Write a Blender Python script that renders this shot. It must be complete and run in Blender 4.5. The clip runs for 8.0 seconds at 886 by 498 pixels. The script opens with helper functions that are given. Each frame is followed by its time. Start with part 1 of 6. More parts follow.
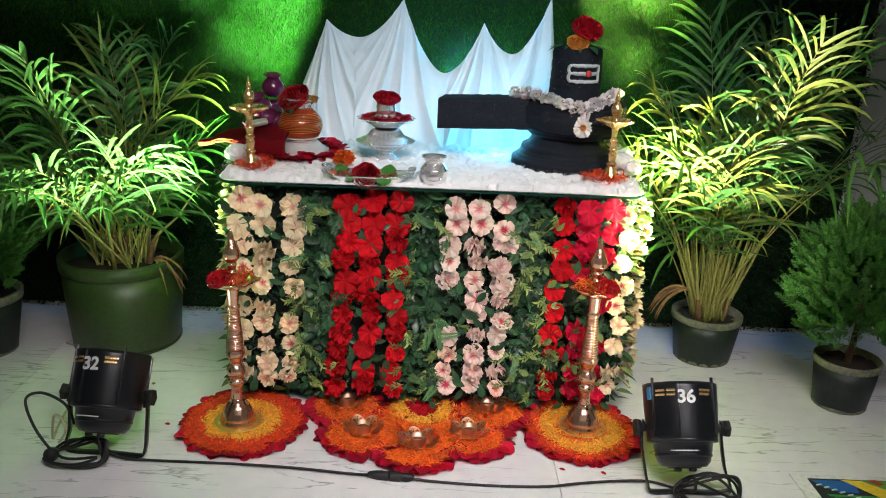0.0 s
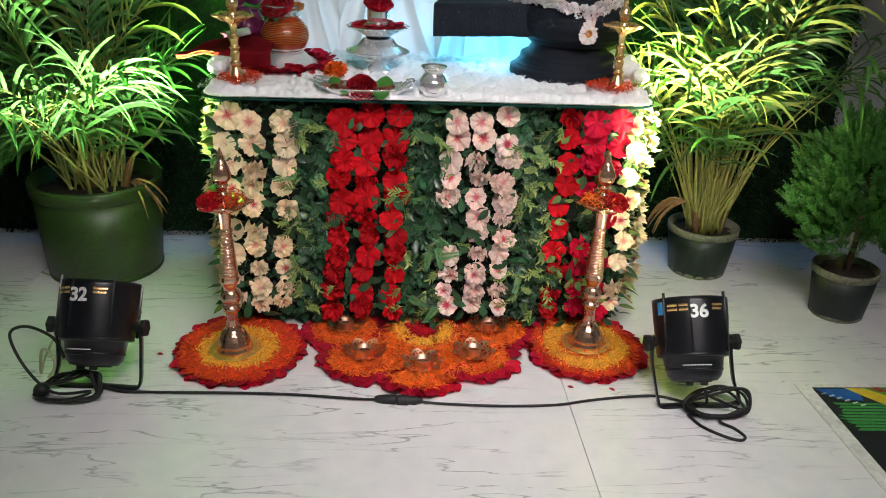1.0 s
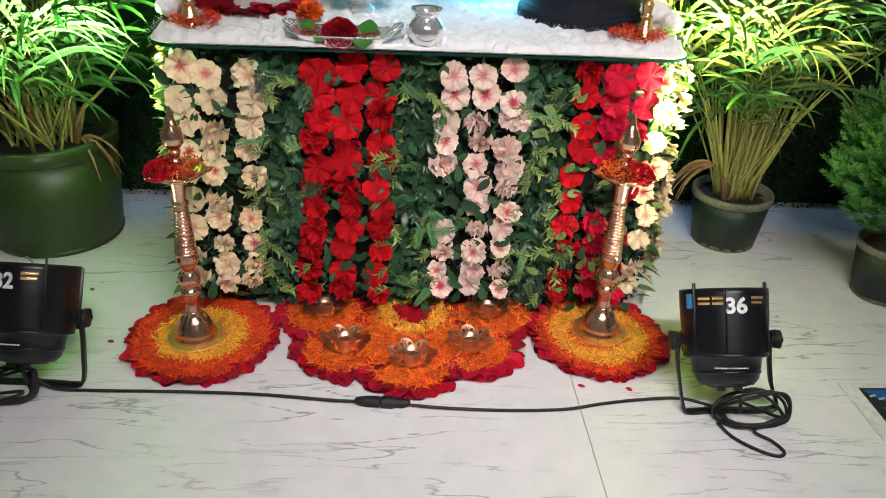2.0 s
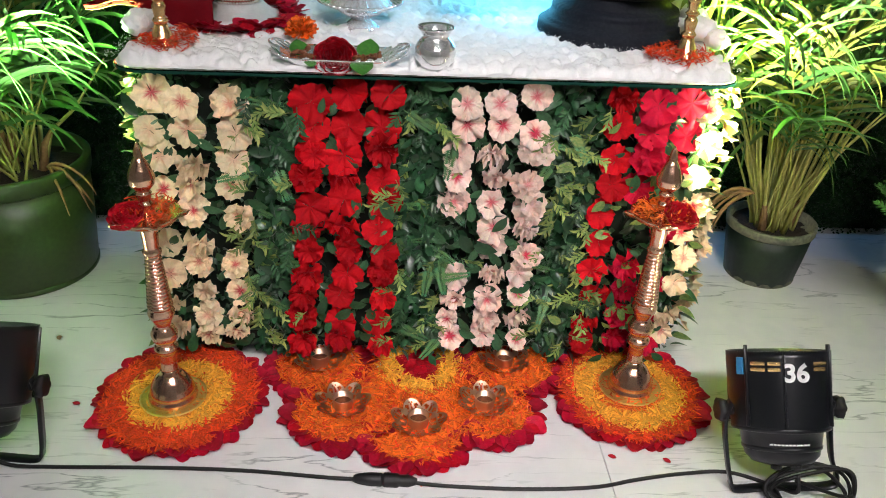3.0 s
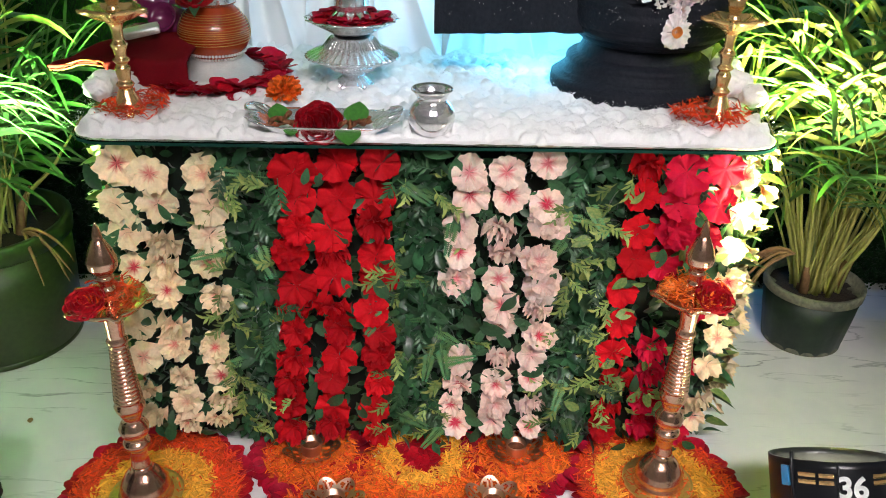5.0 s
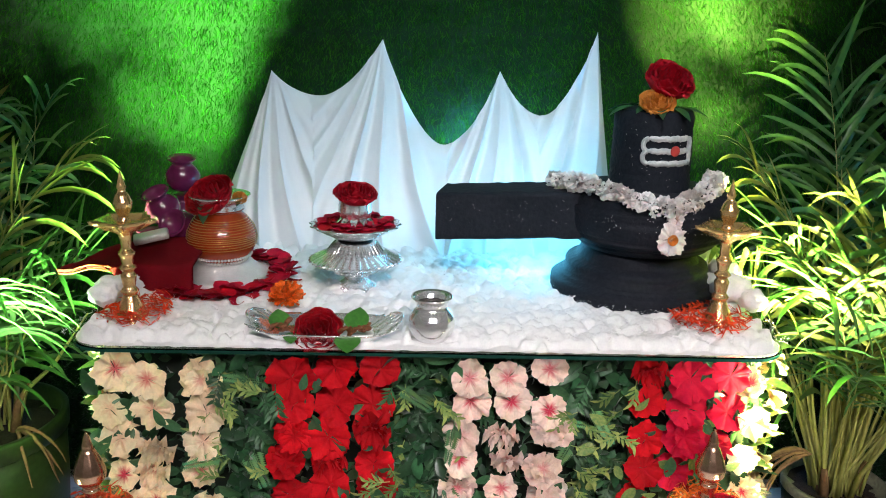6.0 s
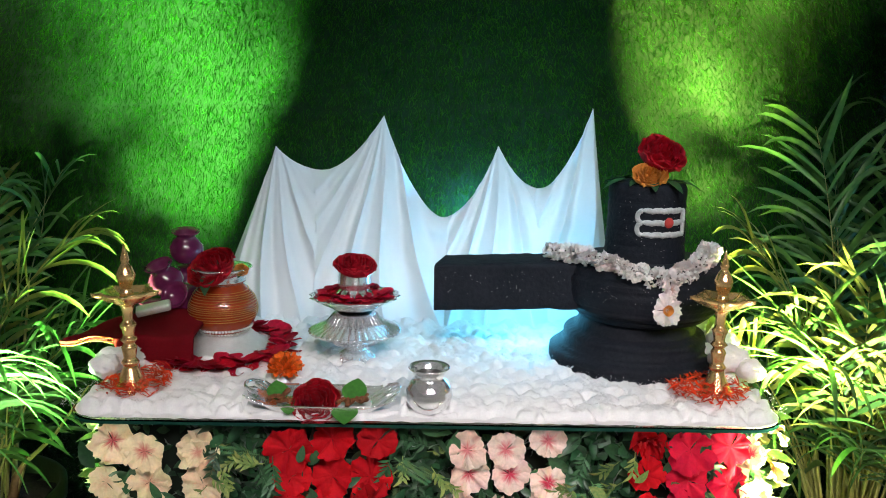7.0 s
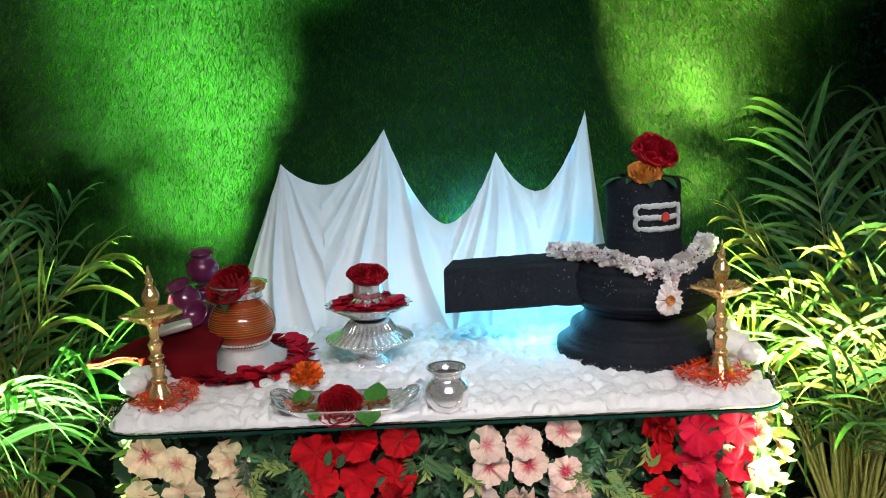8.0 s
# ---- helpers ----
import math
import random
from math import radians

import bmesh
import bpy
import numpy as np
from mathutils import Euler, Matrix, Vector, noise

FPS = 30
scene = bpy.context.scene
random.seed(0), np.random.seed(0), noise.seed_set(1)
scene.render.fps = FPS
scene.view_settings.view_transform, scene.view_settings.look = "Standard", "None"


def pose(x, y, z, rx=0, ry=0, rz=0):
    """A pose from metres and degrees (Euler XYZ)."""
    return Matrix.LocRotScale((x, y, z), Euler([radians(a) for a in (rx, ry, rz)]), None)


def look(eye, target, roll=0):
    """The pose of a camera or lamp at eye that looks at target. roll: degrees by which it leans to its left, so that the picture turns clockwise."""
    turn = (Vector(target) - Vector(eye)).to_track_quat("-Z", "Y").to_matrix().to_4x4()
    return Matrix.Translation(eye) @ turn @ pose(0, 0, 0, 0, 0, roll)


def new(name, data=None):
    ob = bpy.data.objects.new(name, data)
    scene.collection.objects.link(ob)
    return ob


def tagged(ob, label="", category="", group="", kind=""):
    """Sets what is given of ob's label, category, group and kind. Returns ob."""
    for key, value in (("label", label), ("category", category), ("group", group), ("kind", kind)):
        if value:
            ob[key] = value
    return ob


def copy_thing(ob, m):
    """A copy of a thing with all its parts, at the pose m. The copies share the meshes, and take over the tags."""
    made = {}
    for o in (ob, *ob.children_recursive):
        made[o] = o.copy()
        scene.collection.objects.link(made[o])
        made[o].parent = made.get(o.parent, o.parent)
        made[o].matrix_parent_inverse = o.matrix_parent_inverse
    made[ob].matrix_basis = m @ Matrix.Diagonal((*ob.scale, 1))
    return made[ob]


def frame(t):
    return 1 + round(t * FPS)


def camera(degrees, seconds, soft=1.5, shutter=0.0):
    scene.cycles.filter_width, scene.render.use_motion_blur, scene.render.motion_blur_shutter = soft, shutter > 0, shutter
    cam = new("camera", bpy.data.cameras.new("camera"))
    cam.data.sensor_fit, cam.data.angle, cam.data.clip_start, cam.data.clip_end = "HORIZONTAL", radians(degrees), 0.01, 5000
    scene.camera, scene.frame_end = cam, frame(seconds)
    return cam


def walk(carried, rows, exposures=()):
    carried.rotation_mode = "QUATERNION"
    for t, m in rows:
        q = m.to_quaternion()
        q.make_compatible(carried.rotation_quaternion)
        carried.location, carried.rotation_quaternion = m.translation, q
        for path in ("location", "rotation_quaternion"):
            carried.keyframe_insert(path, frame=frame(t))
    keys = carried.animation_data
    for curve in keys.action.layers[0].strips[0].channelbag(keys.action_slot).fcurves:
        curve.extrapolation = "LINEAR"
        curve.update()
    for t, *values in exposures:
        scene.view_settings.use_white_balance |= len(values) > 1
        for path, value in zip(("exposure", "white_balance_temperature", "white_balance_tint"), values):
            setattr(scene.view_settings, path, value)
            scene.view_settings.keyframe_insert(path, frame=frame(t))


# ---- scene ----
cam = camera(57.4, 8.0, soft=1.0)
PATH = [
    (0, (0.102, 0.147, 1.37), (0.124, 2.049, 0.752), 2.4),
    (0.5, (0.069, 0.162, 1.377), (0.118, 2.074, 0.794), 2.5),
    (1, (-0.023, 0.247, 1.333), (0.104, 2.073, 0.527), 2.3),
    (1.2, (-0.052, 0.306, 1.314), (0.108, 2.1, 0.445), 2.2),
    (2.3, (0.037, 0.719, 1.287), (0.153, 2.474, 0.336), 3.0),
    (2.5, (0.034, 0.784, 1.284), (0.156, 2.541, 0.337), 3.0),
    (3, (0.012, 0.902, 1.279), (0.134, 2.65, 0.315), 2.8),
    (3.5, (-0.003, 0.991, 1.266), (0.151, 2.708, 0.253), 2.0),
    (4, (0.01, 1.083, 1.271), (0.187, 2.768, 0.208), 2.6),
    (4.2, (0.025, 1.107, 1.272), (0.184, 2.779, 0.186), 2.6),
    (5.3, (0.094, 1.156, 1.308), (0.118, 2.988, 0.507), 1.3),
    (5.5, (0.103, 1.17, 1.315), (0.116, 3.039, 0.602), 1.3),
    (6, (0.093, 1.169, 1.352), (0.117, 3.097, 0.823), 1.2),
    (6.5, (0.105, 1.156, 1.361), (0.116, 3.115, 0.962), 0.9),
    (7, (0.111, 1.148, 1.357), (0.115, 3.116, 0.999), 0.9),
    (7.5, (0.104, 1.151, 1.359), (0.101, 3.121, 1.014), 0.8),
    (8, (0.079, 1.077, 1.365), (0.1, 3.047, 1.026), -2.3),
]
walk(cam, [(t, look(eye, target, roll)) for t, eye, target, roll in PATH], [(0.0, -0.08), (1.0, -0.15), (2.3, 0.0), (6.0, 0.0), (7.0, -0.1), (8.0, -0.1)])

# ---- light ----
world = bpy.data.worlds.new("world")
scene.world = world
world.use_nodes = True
world.node_tree.nodes["Background"].inputs[0].default_value = (0.6, 0.7, 0.8, 1)
world.node_tree.nodes["Background"].inputs[1].default_value = 0.02
scene.view_settings.exposure = 0.0


def lamp(name, kind, eye, target, energy, color, size=0.1, angle=60, blend=0.5):
    data = bpy.data.lights.new(name, kind)
    data.energy, data.color = energy, color
    if kind == "AREA":
        data.shape, data.size, data.spread = "SQUARE", size, radians(angle)
    else:
        data.shadow_soft_size = size
    if kind == "SPOT":
        data.spot_size, data.spot_blend = radians(angle), blend
    ob = new(name, data)
    ob.matrix_world = look(eye, target)
    return ob


# ceiling panels in the hall before the altar
lamp("ceiling_lamp", "AREA", (0.1, 0.1, 2.82), (0.2, 2.42, 0.26), 13.6, (1.0, 0.93, 0.93), 0.6, 62)
lamp("ceiling_lamp", "AREA", (1.0, 0.1, 2.82), (0.3, 2.37, 0.26), 13.6, (1.0, 0.93, 0.93), 0.6, 62)
# the two stage lights on the floor
lamp("stage_lamp", "SPOT", (-0.828, 2.372, 0.335), (-0.53, 3.42, 1.52), 2500, (0.36, 1.0, 0.22), 0.075, 38, 1.0)
lamp("stage_lamp", "SPOT", (0.848, 2.295, 0.322), (0.76, 3.42, 1.54), 4400, (0.95, 1.0, 0.24), 0.075, 32, 1.0)
lamp("stage_lamp", "SPOT", (-0.828, 2.372, 0.335), (-1.02, 3.0, 1.38), 310, (0.88, 1.0, 0.78), 0.05, 76, 1.0)
lamp("stage_lamp", "SPOT", (0.848, 2.295, 0.322), (0.98, 3.0, 1.30), 250, (1.0, 0.97, 0.76), 0.05, 64, 1.0)
# cyan lamp on the table behind the black stone, blue lamp behind the cloth
lamp("table_lamp", "POINT", (0.33, 2.985, 0.895), (0, 0, 0), 3.8, (0.10, 0.62, 1.0), 0.09)
lamp("blue_lamp", "POINT", (0.2, 3.37, 0.99), (0, 0, 0), 13.0, (0.10, 0.42, 1.0), 0.02)
# blue spotlight under the ceiling
lamp("blue_lamp", "SPOT", (0.35, 2.05, 2.8), (0.22, 3.25, 1.05), 72, (0.42, 0.80, 1.0), 0.06, 44, 1.0)


# ---- materials ----
def material(name, color, rough=0.6, metal=0.0, second=None, scale=8.0, fine=60.0, bump=0.15, mix=0.5, vary=0.0,
             coat=0.0, transmission=0.0, sheen=0.0, island=0.0, ior=1.45, spec=0.5):
    m = bpy.data.materials.new(name)
    m.use_nodes = True
    n, l = m.node_tree.nodes, m.node_tree.links
    p = n["Principled BSDF"]
    p.inputs["Roughness"].default_value, p.inputs["Metallic"].default_value = rough, metal
    p.inputs["Coat Weight"].default_value = coat
    p.inputs["Transmission Weight"].default_value = transmission
    p.inputs["Sheen Weight"].default_value = sheen
    p.inputs["IOR"].default_value = ior
    p.inputs["Specular IOR Level"].default_value = spec
    tc = n.new("ShaderNodeTexCoord")
    a, b = n.new("ShaderNodeTexNoise"), n.new("ShaderNodeTexNoise")
    a.inputs["Scale"].default_value, b.inputs["Scale"].default_value = scale, fine
    a.inputs["Detail"].default_value = 5
    b.inputs["Detail"].default_value = 3
    l.new(tc.outputs["Object"], a.inputs["Vector"])
    l.new(tc.outputs["Object"], b.inputs["Vector"])
    add = n.new("ShaderNodeMath")
    add.operation = "ADD"
    l.new(a.outputs["Fac"], add.inputs[0])
    l.new(b.outputs["Fac"], add.inputs[1])
    ramp = n.new("ShaderNodeValToRGB")
    second = second or tuple(c * 0.7 for c in color)
    ramp.color_ramp.elements[0].position, ramp.color_ramp.elements[1].position = 0.5 - mix * 0.25, 0.5 + mix * 0.25
    ramp.color_ramp.elements[0].color = (*second, 1)
    ramp.color_ramp.elements[1].color = (*color, 1)
    half = n.new("ShaderNodeMath")
    half.operation = "MULTIPLY"
    half.inputs[1].default_value = 0.5
    l.new(add.outputs[0], half.inputs[0])
    l.new(half.outputs[0], ramp.inputs["Fac"])
    out = ramp.outputs["Color"]
    if vary or island:
        hsv = n.new("ShaderNodeHueSaturation")
        src = n.new("ShaderNodeNewGeometry").outputs["Random Per Island"] if island else n.new("ShaderNodeObjectInfo").outputs["Random"]
        rng = n.new("ShaderNodeMapRange")
        amount = island or vary
        rng.inputs["To Min"].default_value, rng.inputs["To Max"].default_value = 1 - amount, 1 + amount
        l.new(src, rng.inputs["Value"])
        l.new(rng.outputs[0], hsv.inputs["Value"])
        l.new(out, hsv.inputs["Color"])
        out = hsv.outputs["Color"]
    l.new(out, p.inputs["Base Color"])
    if bump:
        bp = n.new("ShaderNodeBump")
        bp.inputs["Strength"].default_value, bp.inputs["Distance"].default_value = bump, 0.004
        l.new(add.outputs[0], bp.inputs["Height"])
        l.new(bp.outputs["Normal"], p.inputs["Normal"])
    return m


def flower_material(name, edge, heart, radius, vary=0.15, depth=0.75):
    """Petal colour that turns to the heart colour in streaks at the flower's middle, by a different share in each bloom."""
    m = material(name, edge, 0.8, spec=0.2, vary=vary, second=tuple(c * 0.84 for c in edge), scale=40, fine=170, bump=0.3)
    n, l = m.node_tree.nodes, m.node_tree.links
    p = n["Principled BSDF"]
    p.inputs["Subsurface Weight"].default_value = 0.12
    p.inputs["Subsurface Scale"].default_value = 0.004
    old = p.inputs["Base Color"].links[0].from_socket
    tc = n.new("ShaderNodeTexCoord")
    ln = n.new("ShaderNodeVectorMath")
    ln.operation = "LENGTH"
    l.new(tc.outputs["Object"], ln.inputs[0])
    unit = n.new("ShaderNodeVectorMath")
    unit.operation = "NORMALIZE"
    l.new(tc.outputs["Object"], unit.inputs[0])
    nz = n.new("ShaderNodeTexNoise")
    nz.inputs["Scale"].default_value, nz.inputs["Detail"].default_value = 3.6, 4
    l.new(unit.outputs["Vector"], nz.inputs["Vector"])
    shift = n.new("ShaderNodeMath")
    shift.operation = "MULTIPLY_ADD"
    shift.inputs[1].default_value = -radius * 0.9
    l.new(nz.outputs["Fac"], shift.inputs[0])
    l.new(ln.outputs["Value"], shift.inputs[2])
    rng = n.new("ShaderNodeMapRange")
    rng.inputs["From Min"].default_value, rng.inputs["From Max"].default_value = -radius * 0.34, radius * 0.06
    rng.inputs["To Min"].default_value, rng.inputs["To Max"].default_value = 1, 0
    l.new(shift.outputs[0], rng.inputs["Value"])
    share_of = n.new("ShaderNodeMath")
    share_of.operation = "MULTIPLY"
    per = n.new("ShaderNodeMapRange")
    per.inputs["To Min"].default_value, per.inputs["To Max"].default_value = 0.1, depth
    l.new(n.new("ShaderNodeObjectInfo").outputs["Random"], per.inputs["Value"])
    l.new(rng.outputs[0], share_of.inputs[0])
    l.new(per.outputs[0], share_of.inputs[1])
    mx = n.new("ShaderNodeMix")
    mx.data_type = "RGBA"
    l.new(share_of.outputs[0], mx.inputs["Factor"])
    l.new(old, mx.inputs["A"])
    mx.inputs["B"].default_value = (*heart, 1)
    l.new(mx.outputs["Result"], p.inputs["Base Color"])
    return m


def marble_material():
    m = material("white_marble", (0.76, 0.75, 0.76), 0.34, second=(0.68, 0.68, 0.70), scale=2.2, fine=14, bump=0.0, vary=0.03, spec=0.35)
    n, l = m.node_tree.nodes, m.node_tree.links
    p = n["Principled BSDF"]
    old = p.inputs["Base Color"].links[0].from_socket
    geo = n.new("ShaderNodeNewGeometry")
    mp = n.new("ShaderNodeMapping")
    mp.inputs["Rotation"].default_value = (0, 0, radians(24))
    mp.inputs["Scale"].default_value = (0.9, 6.5, 1.0)
    l.new(geo.outputs["Position"], mp.inputs["Vector"])
    nz = n.new("ShaderNodeTexNoise")
    nz.inputs["Scale"].default_value, nz.inputs["Detail"].default_value, nz.inputs["Distortion"].default_value = 2.2, 6, 0.3
    l.new(mp.outputs[0], nz.inputs["Vector"])
    ramp = n.new("ShaderNodeValToRGB")
    e = ramp.color_ramp.elements
    e[0].position, e[0].color = 0.486, (0, 0, 0, 1)
    e[1].position, e[1].color = 0.5, (1, 1, 1, 1)
    e2 = e.new(0.512)
    e2.color = (0, 0, 0, 1)
    l.new(nz.outputs["Fac"], ramp.inputs["Fac"])
    gate = n.new("ShaderNodeTexNoise")
    gate.inputs["Scale"].default_value = 3.1
    l.new(geo.outputs["Position"], gate.inputs["Vector"])
    g2 = n.new("ShaderNodeMapRange")
    g2.inputs["From Min"].default_value, g2.inputs["From Max"].default_value = 0.42, 0.6
    g2.inputs["To Max"].default_value = 0.75
    l.new(gate.outputs["Fac"], g2.inputs["Value"])
    mul = n.new("ShaderNodeMath")
    mul.operation = "MULTIPLY"
    l.new(ramp.outputs["Color"], mul.inputs[0])
    l.new(g2.outputs[0], mul.inputs[1])
    mx = n.new("ShaderNodeMix")
    mx.data_type = "RGBA"
    l.new(mul.outputs[0], mx.inputs["Factor"])
    l.new(old, mx.inputs["A"])
    mx.inputs["B"].default_value = (0.17, 0.19, 0.21, 1)
    l.new(mx.outputs["Result"], p.inputs["Base Color"])
    return m


MARBLE = marble_material()
BOUNCE_GREY = material("bounce_cutting_grey", (0.26, 0.26, 0.27), 0.8, scale=3, fine=40, bump=0.05, second=(0.22, 0.22, 0.23))
PAINT = material("white_paint", (0.72, 0.72, 0.72), 0.7, scale=3, fine=40, bump=0.05, second=(0.66, 0.66, 0.67))
BOARD = material("turf_backing", (0.010, 0.045, 0.009), 0.9)
GAP_SHADE = material("gap_shade_backing", (0.006, 0.012, 0.007), 0.9)
TURF = material("turf_blades", (0.036, 0.165, 0.011), 0.9, second=(0.016, 0.085, 0.011), scale=2.5, fine=30, bump=0, island=0.5, spec=0.06)
BOX = material("boxwood_leaves", (0.014, 0.05, 0.015), 0.5, second=(0.007, 0.028, 0.009), scale=4, fine=30, bump=0, island=0.5, spec=0.3)
PALM = material("palm_leaf", (0.09, 0.23, 0.045), 0.36, second=(0.04, 0.13, 0.03), scale=6, fine=50, bump=0.1, island=0.4)
PALM_OLD = material("yellowed_palm_leaf", (0.27, 0.3, 0.05), 0.5, second=(0.14, 0.22, 0.04), scale=9, fine=50, bump=0.1, island=0.3)
STEM = material("palm_stem", (0.50, 0.48, 0.15), 0.5, second=(0.32, 0.33, 0.08), scale=9, fine=60, bump=0.2, island=0.25)
SHEATH = material("dry_sheath", (0.35, 0.2, 0.09), 0.8, second=(0.2, 0.11, 0.05), scale=20, fine=90, bump=0.4, island=0.3)
POT = material("green_plastic_pot", (0.042, 0.075, 0.02), 0.38, second=(0.026, 0.05, 0.014), scale=5, fine=70, bump=0.08)
POT_WORN = material("worn_grey_green_pot", (0.02, 0.036, 0.022), 0.5, second=(0.01, 0.02, 0.013), scale=6, fine=50, bump=0.15)
# paler mottled tone for pot rims and the stained pot base
POT_RIM = material("pale_rim_and_stain", (0.24, 0.24, 0.16), 0.75, second=(0.1, 0.11, 0.08), scale=14, fine=80, bump=0.25)
POT_DARK = material("black_green_pot", (0.02, 0.028, 0.026), 0.5, second=(0.012, 0.018, 0.016), scale=9, fine=70, bump=0.15)
SOIL = material("dark_soil", (0.03, 0.02, 0.014), 0.95, second=(0.012, 0.009, 0.007), scale=40, fine=200, bump=0.9)
CONIFER = material("conifer_scales", (0.13, 0.36, 0.065), 0.6, second=(0.06, 0.22, 0.04), scale=8, fine=40, bump=0, island=0.4)
BARK = material("bark", (0.12, 0.07, 0.04), 0.9, scale=25, fine=90, bump=0.6)
GLASS = material("green_glass", (0.86, 0.96, 0.92), 0.03, transmission=1.0, second=(0.84, 0.95, 0.91), bump=0, ior=1.5)
GLASS_EDGE = material("glass_edge", (0.01, 0.05, 0.04), 0.12, second=(0.008, 0.04, 0.03), bump=0, spec=0.2)
COTTON = material("cotton_wool", (0.86, 0.86, 0.86), 0.95, second=(0.80, 0.80, 0.81), scale=60, fine=320, bump=0.12, spec=0.05)
COTTON.node_tree.nodes["Principled BSDF"].inputs["Subsurface Weight"].default_value = 0.3
COTTON.node_tree.nodes["Principled BSDF"].inputs["Subsurface Radius"].default_value = (1, 1, 1)
COTTON.node_tree.nodes["Principled BSDF"].inputs["Subsurface Scale"].default_value = 0.006
SATIN = material("white_satin", (0.86, 0.86, 0.87), 0.42, second=(0.82, 0.82, 0.84), scale=10, fine=500, bump=0.06, sheen=0.3)
BLACK = material("black_plaster", (0.010, 0.012, 0.018), 0.7, second=(0.017, 0.019, 0.026), scale=16, fine=120, bump=0.55, spec=0.2)
LEAF = material("dark_leaf", (0.03, 0.105, 0.04), 0.33, second=(0.010, 0.04, 0.017), scale=30, fine=90, bump=0.15, island=0.45, sheen=0.1, spec=0.35)
LEAF_ONE = material("leaf", (0.04, 0.115, 0.045), 0.34, second=(0.015, 0.055, 0.022), scale=30, fine=90, bump=0.15, vary=0.45)
SPRIG = material("yellow_green_sprig", (0.34, 0.36, 0.10), 0.5, second=(0.09, 0.20, 0.05), scale=14, fine=90, bump=0.1, vary=0.4)
FERN = material("fern_sprig", (0.03, 0.20, 0.10), 0.5, second=(0.12, 0.22, 0.06), scale=10, fine=60, bump=0.1, vary=0.4)
CREAM = flower_material("cream_petal", (0.90, 0.72, 0.48), (0.55, 0.03, 0.06), 0.038, 0.15, 1.3)
PINK = flower_material("pale_pink_petal", (0.80, 0.60, 0.52), (0.58, 0.04, 0.08), 0.038, 0.15, 1.3)
RED = flower_material("red_petal", (0.52, 0.004, 0.011), (0.3, 0.002, 0.006), 0.038, 0.3)
CRIMSON = flower_material("crimson_petal", (0.62, 0.008, 0.045), (0.45, 0.008, 0.03), 0.038, 0.25)
ROSE = material("rose_petal", (0.47, 0.004, 0.017), 0.6, second=(0.28, 0.002, 0.009), scale=30, fine=120, bump=0.2, vary=0.35, spec=0.25)
ROSE_EDGE = material("pink_red_petal", (0.44, 0.004, 0.032), 0.6, second=(0.30, 0.003, 0.018), scale=30, fine=120, bump=0.2, vary=0.35, spec=0.25)
ORANGE = material("orange_marigold", (0.88, 0.17, 0.010), 0.7, second=(0.7, 0.11, 0.008), scale=20, fine=90, bump=0, island=0.35)
YELLOW = material("yellow_marigold", (0.88, 0.46, 0.045), 0.7, second=(0.82, 0.34, 0.03), scale=20, fine=90, bump=0, island=0.3)
ORANGE_RED = material("red_marigold", (0.80, 0.072, 0.008), 0.7, second=(0.62, 0.035, 0.008), scale=20, fine=90, bump=0, island=0.35)
COPPER = material("rosy_brass", (0.90, 0.58, 0.42), 0.2, 0.95, second=(0.72, 0.42, 0.29), scale=12, fine=160, bump=0.03)
BRASS = material("yellow_brass", (0.78, 0.58, 0.18), 0.36, 0.8, second=(0.64, 0.45, 0.13), scale=12, fine=160, bump=0.04)
GILT = material("rose_gilt", (0.80, 0.47, 0.33), 0.36, 1.0, second=(0.78, 0.5, 0.33), scale=30, fine=160, bump=0.05)
SILVER = material("silver", (0.95, 0.95, 0.95), 0.17, 0.8, second=(0.8, 0.8, 0.81), scale=14, fine=160, bump=0.03)
SILVER_HAMMERED = material("hammered_silver", (0.92, 0.92, 0.9), 0.32, 0.55, second=(0.8, 0.8, 0.78), scale=60, fine=420, bump=0.5)
TERRA = material("red_brown_glaze", (0.42, 0.06, 0.014), 0.25, second=(0.32, 0.04, 0.01), scale=10, fine=90, bump=0.08, coat=0.5)
GOLD = material("gold_thread", (0.6, 0.33, 0.08), 0.35, 0.6, bump=0.1)
PEARL = material("pearl", (0.82, 0.74, 0.66), 0.2, bump=0, coat=0.5)
PURPLE = material("purple_lacquer", (0.17, 0.018, 0.085), 0.22, second=(0.12, 0.01, 0.055), scale=9, fine=60, bump=0.05, coat=0.5)
# colour of the dark beads, and of the shade in the pot mouths
BEAD_AND_SHADE = material("dark_bead_and_mouth_shade", (0.02, 0.008, 0.01), 0.8)
MAROON = material("maroon_cloth", (0.19, 0.004, 0.010), 0.85, second=(0.12, 0.003, 0.007), scale=12, fine=500, bump=0.3, spec=0.15)
ORANGE_TRIM = material("orange_piping", (0.5, 0.06, 0.02), 0.7)
CASE = material("black_powder_coat", (0.006, 0.007, 0.009), 0.3, second=(0.009, 0.01, 0.012), scale=8, fine=300, bump=0.04, spec=0.5)
PALE_BRASS = material("pale_brass", (0.95, 0.64, 0.30), 0.24, 0.82, second=(0.84, 0.52, 0.22), scale=14, fine=160, bump=0.03)
RUBBER = material("black_rubber", (0.006, 0.006, 0.007), 0.5, second=(0.011, 0.011, 0.011), scale=9, fine=120, bump=0.1)
WHITE = material("white_print", (0.8, 0.8, 0.78), 0.5, bump=0)
CREAM_WIRE = material("cream_wire", (0.5, 0.45, 0.33), 0.5, bump=0)
CLAY_NUT = material("almond", (0.22, 0.075, 0.025), 0.7, second=(0.13, 0.04, 0.015), scale=60, fine=200, bump=0.4)
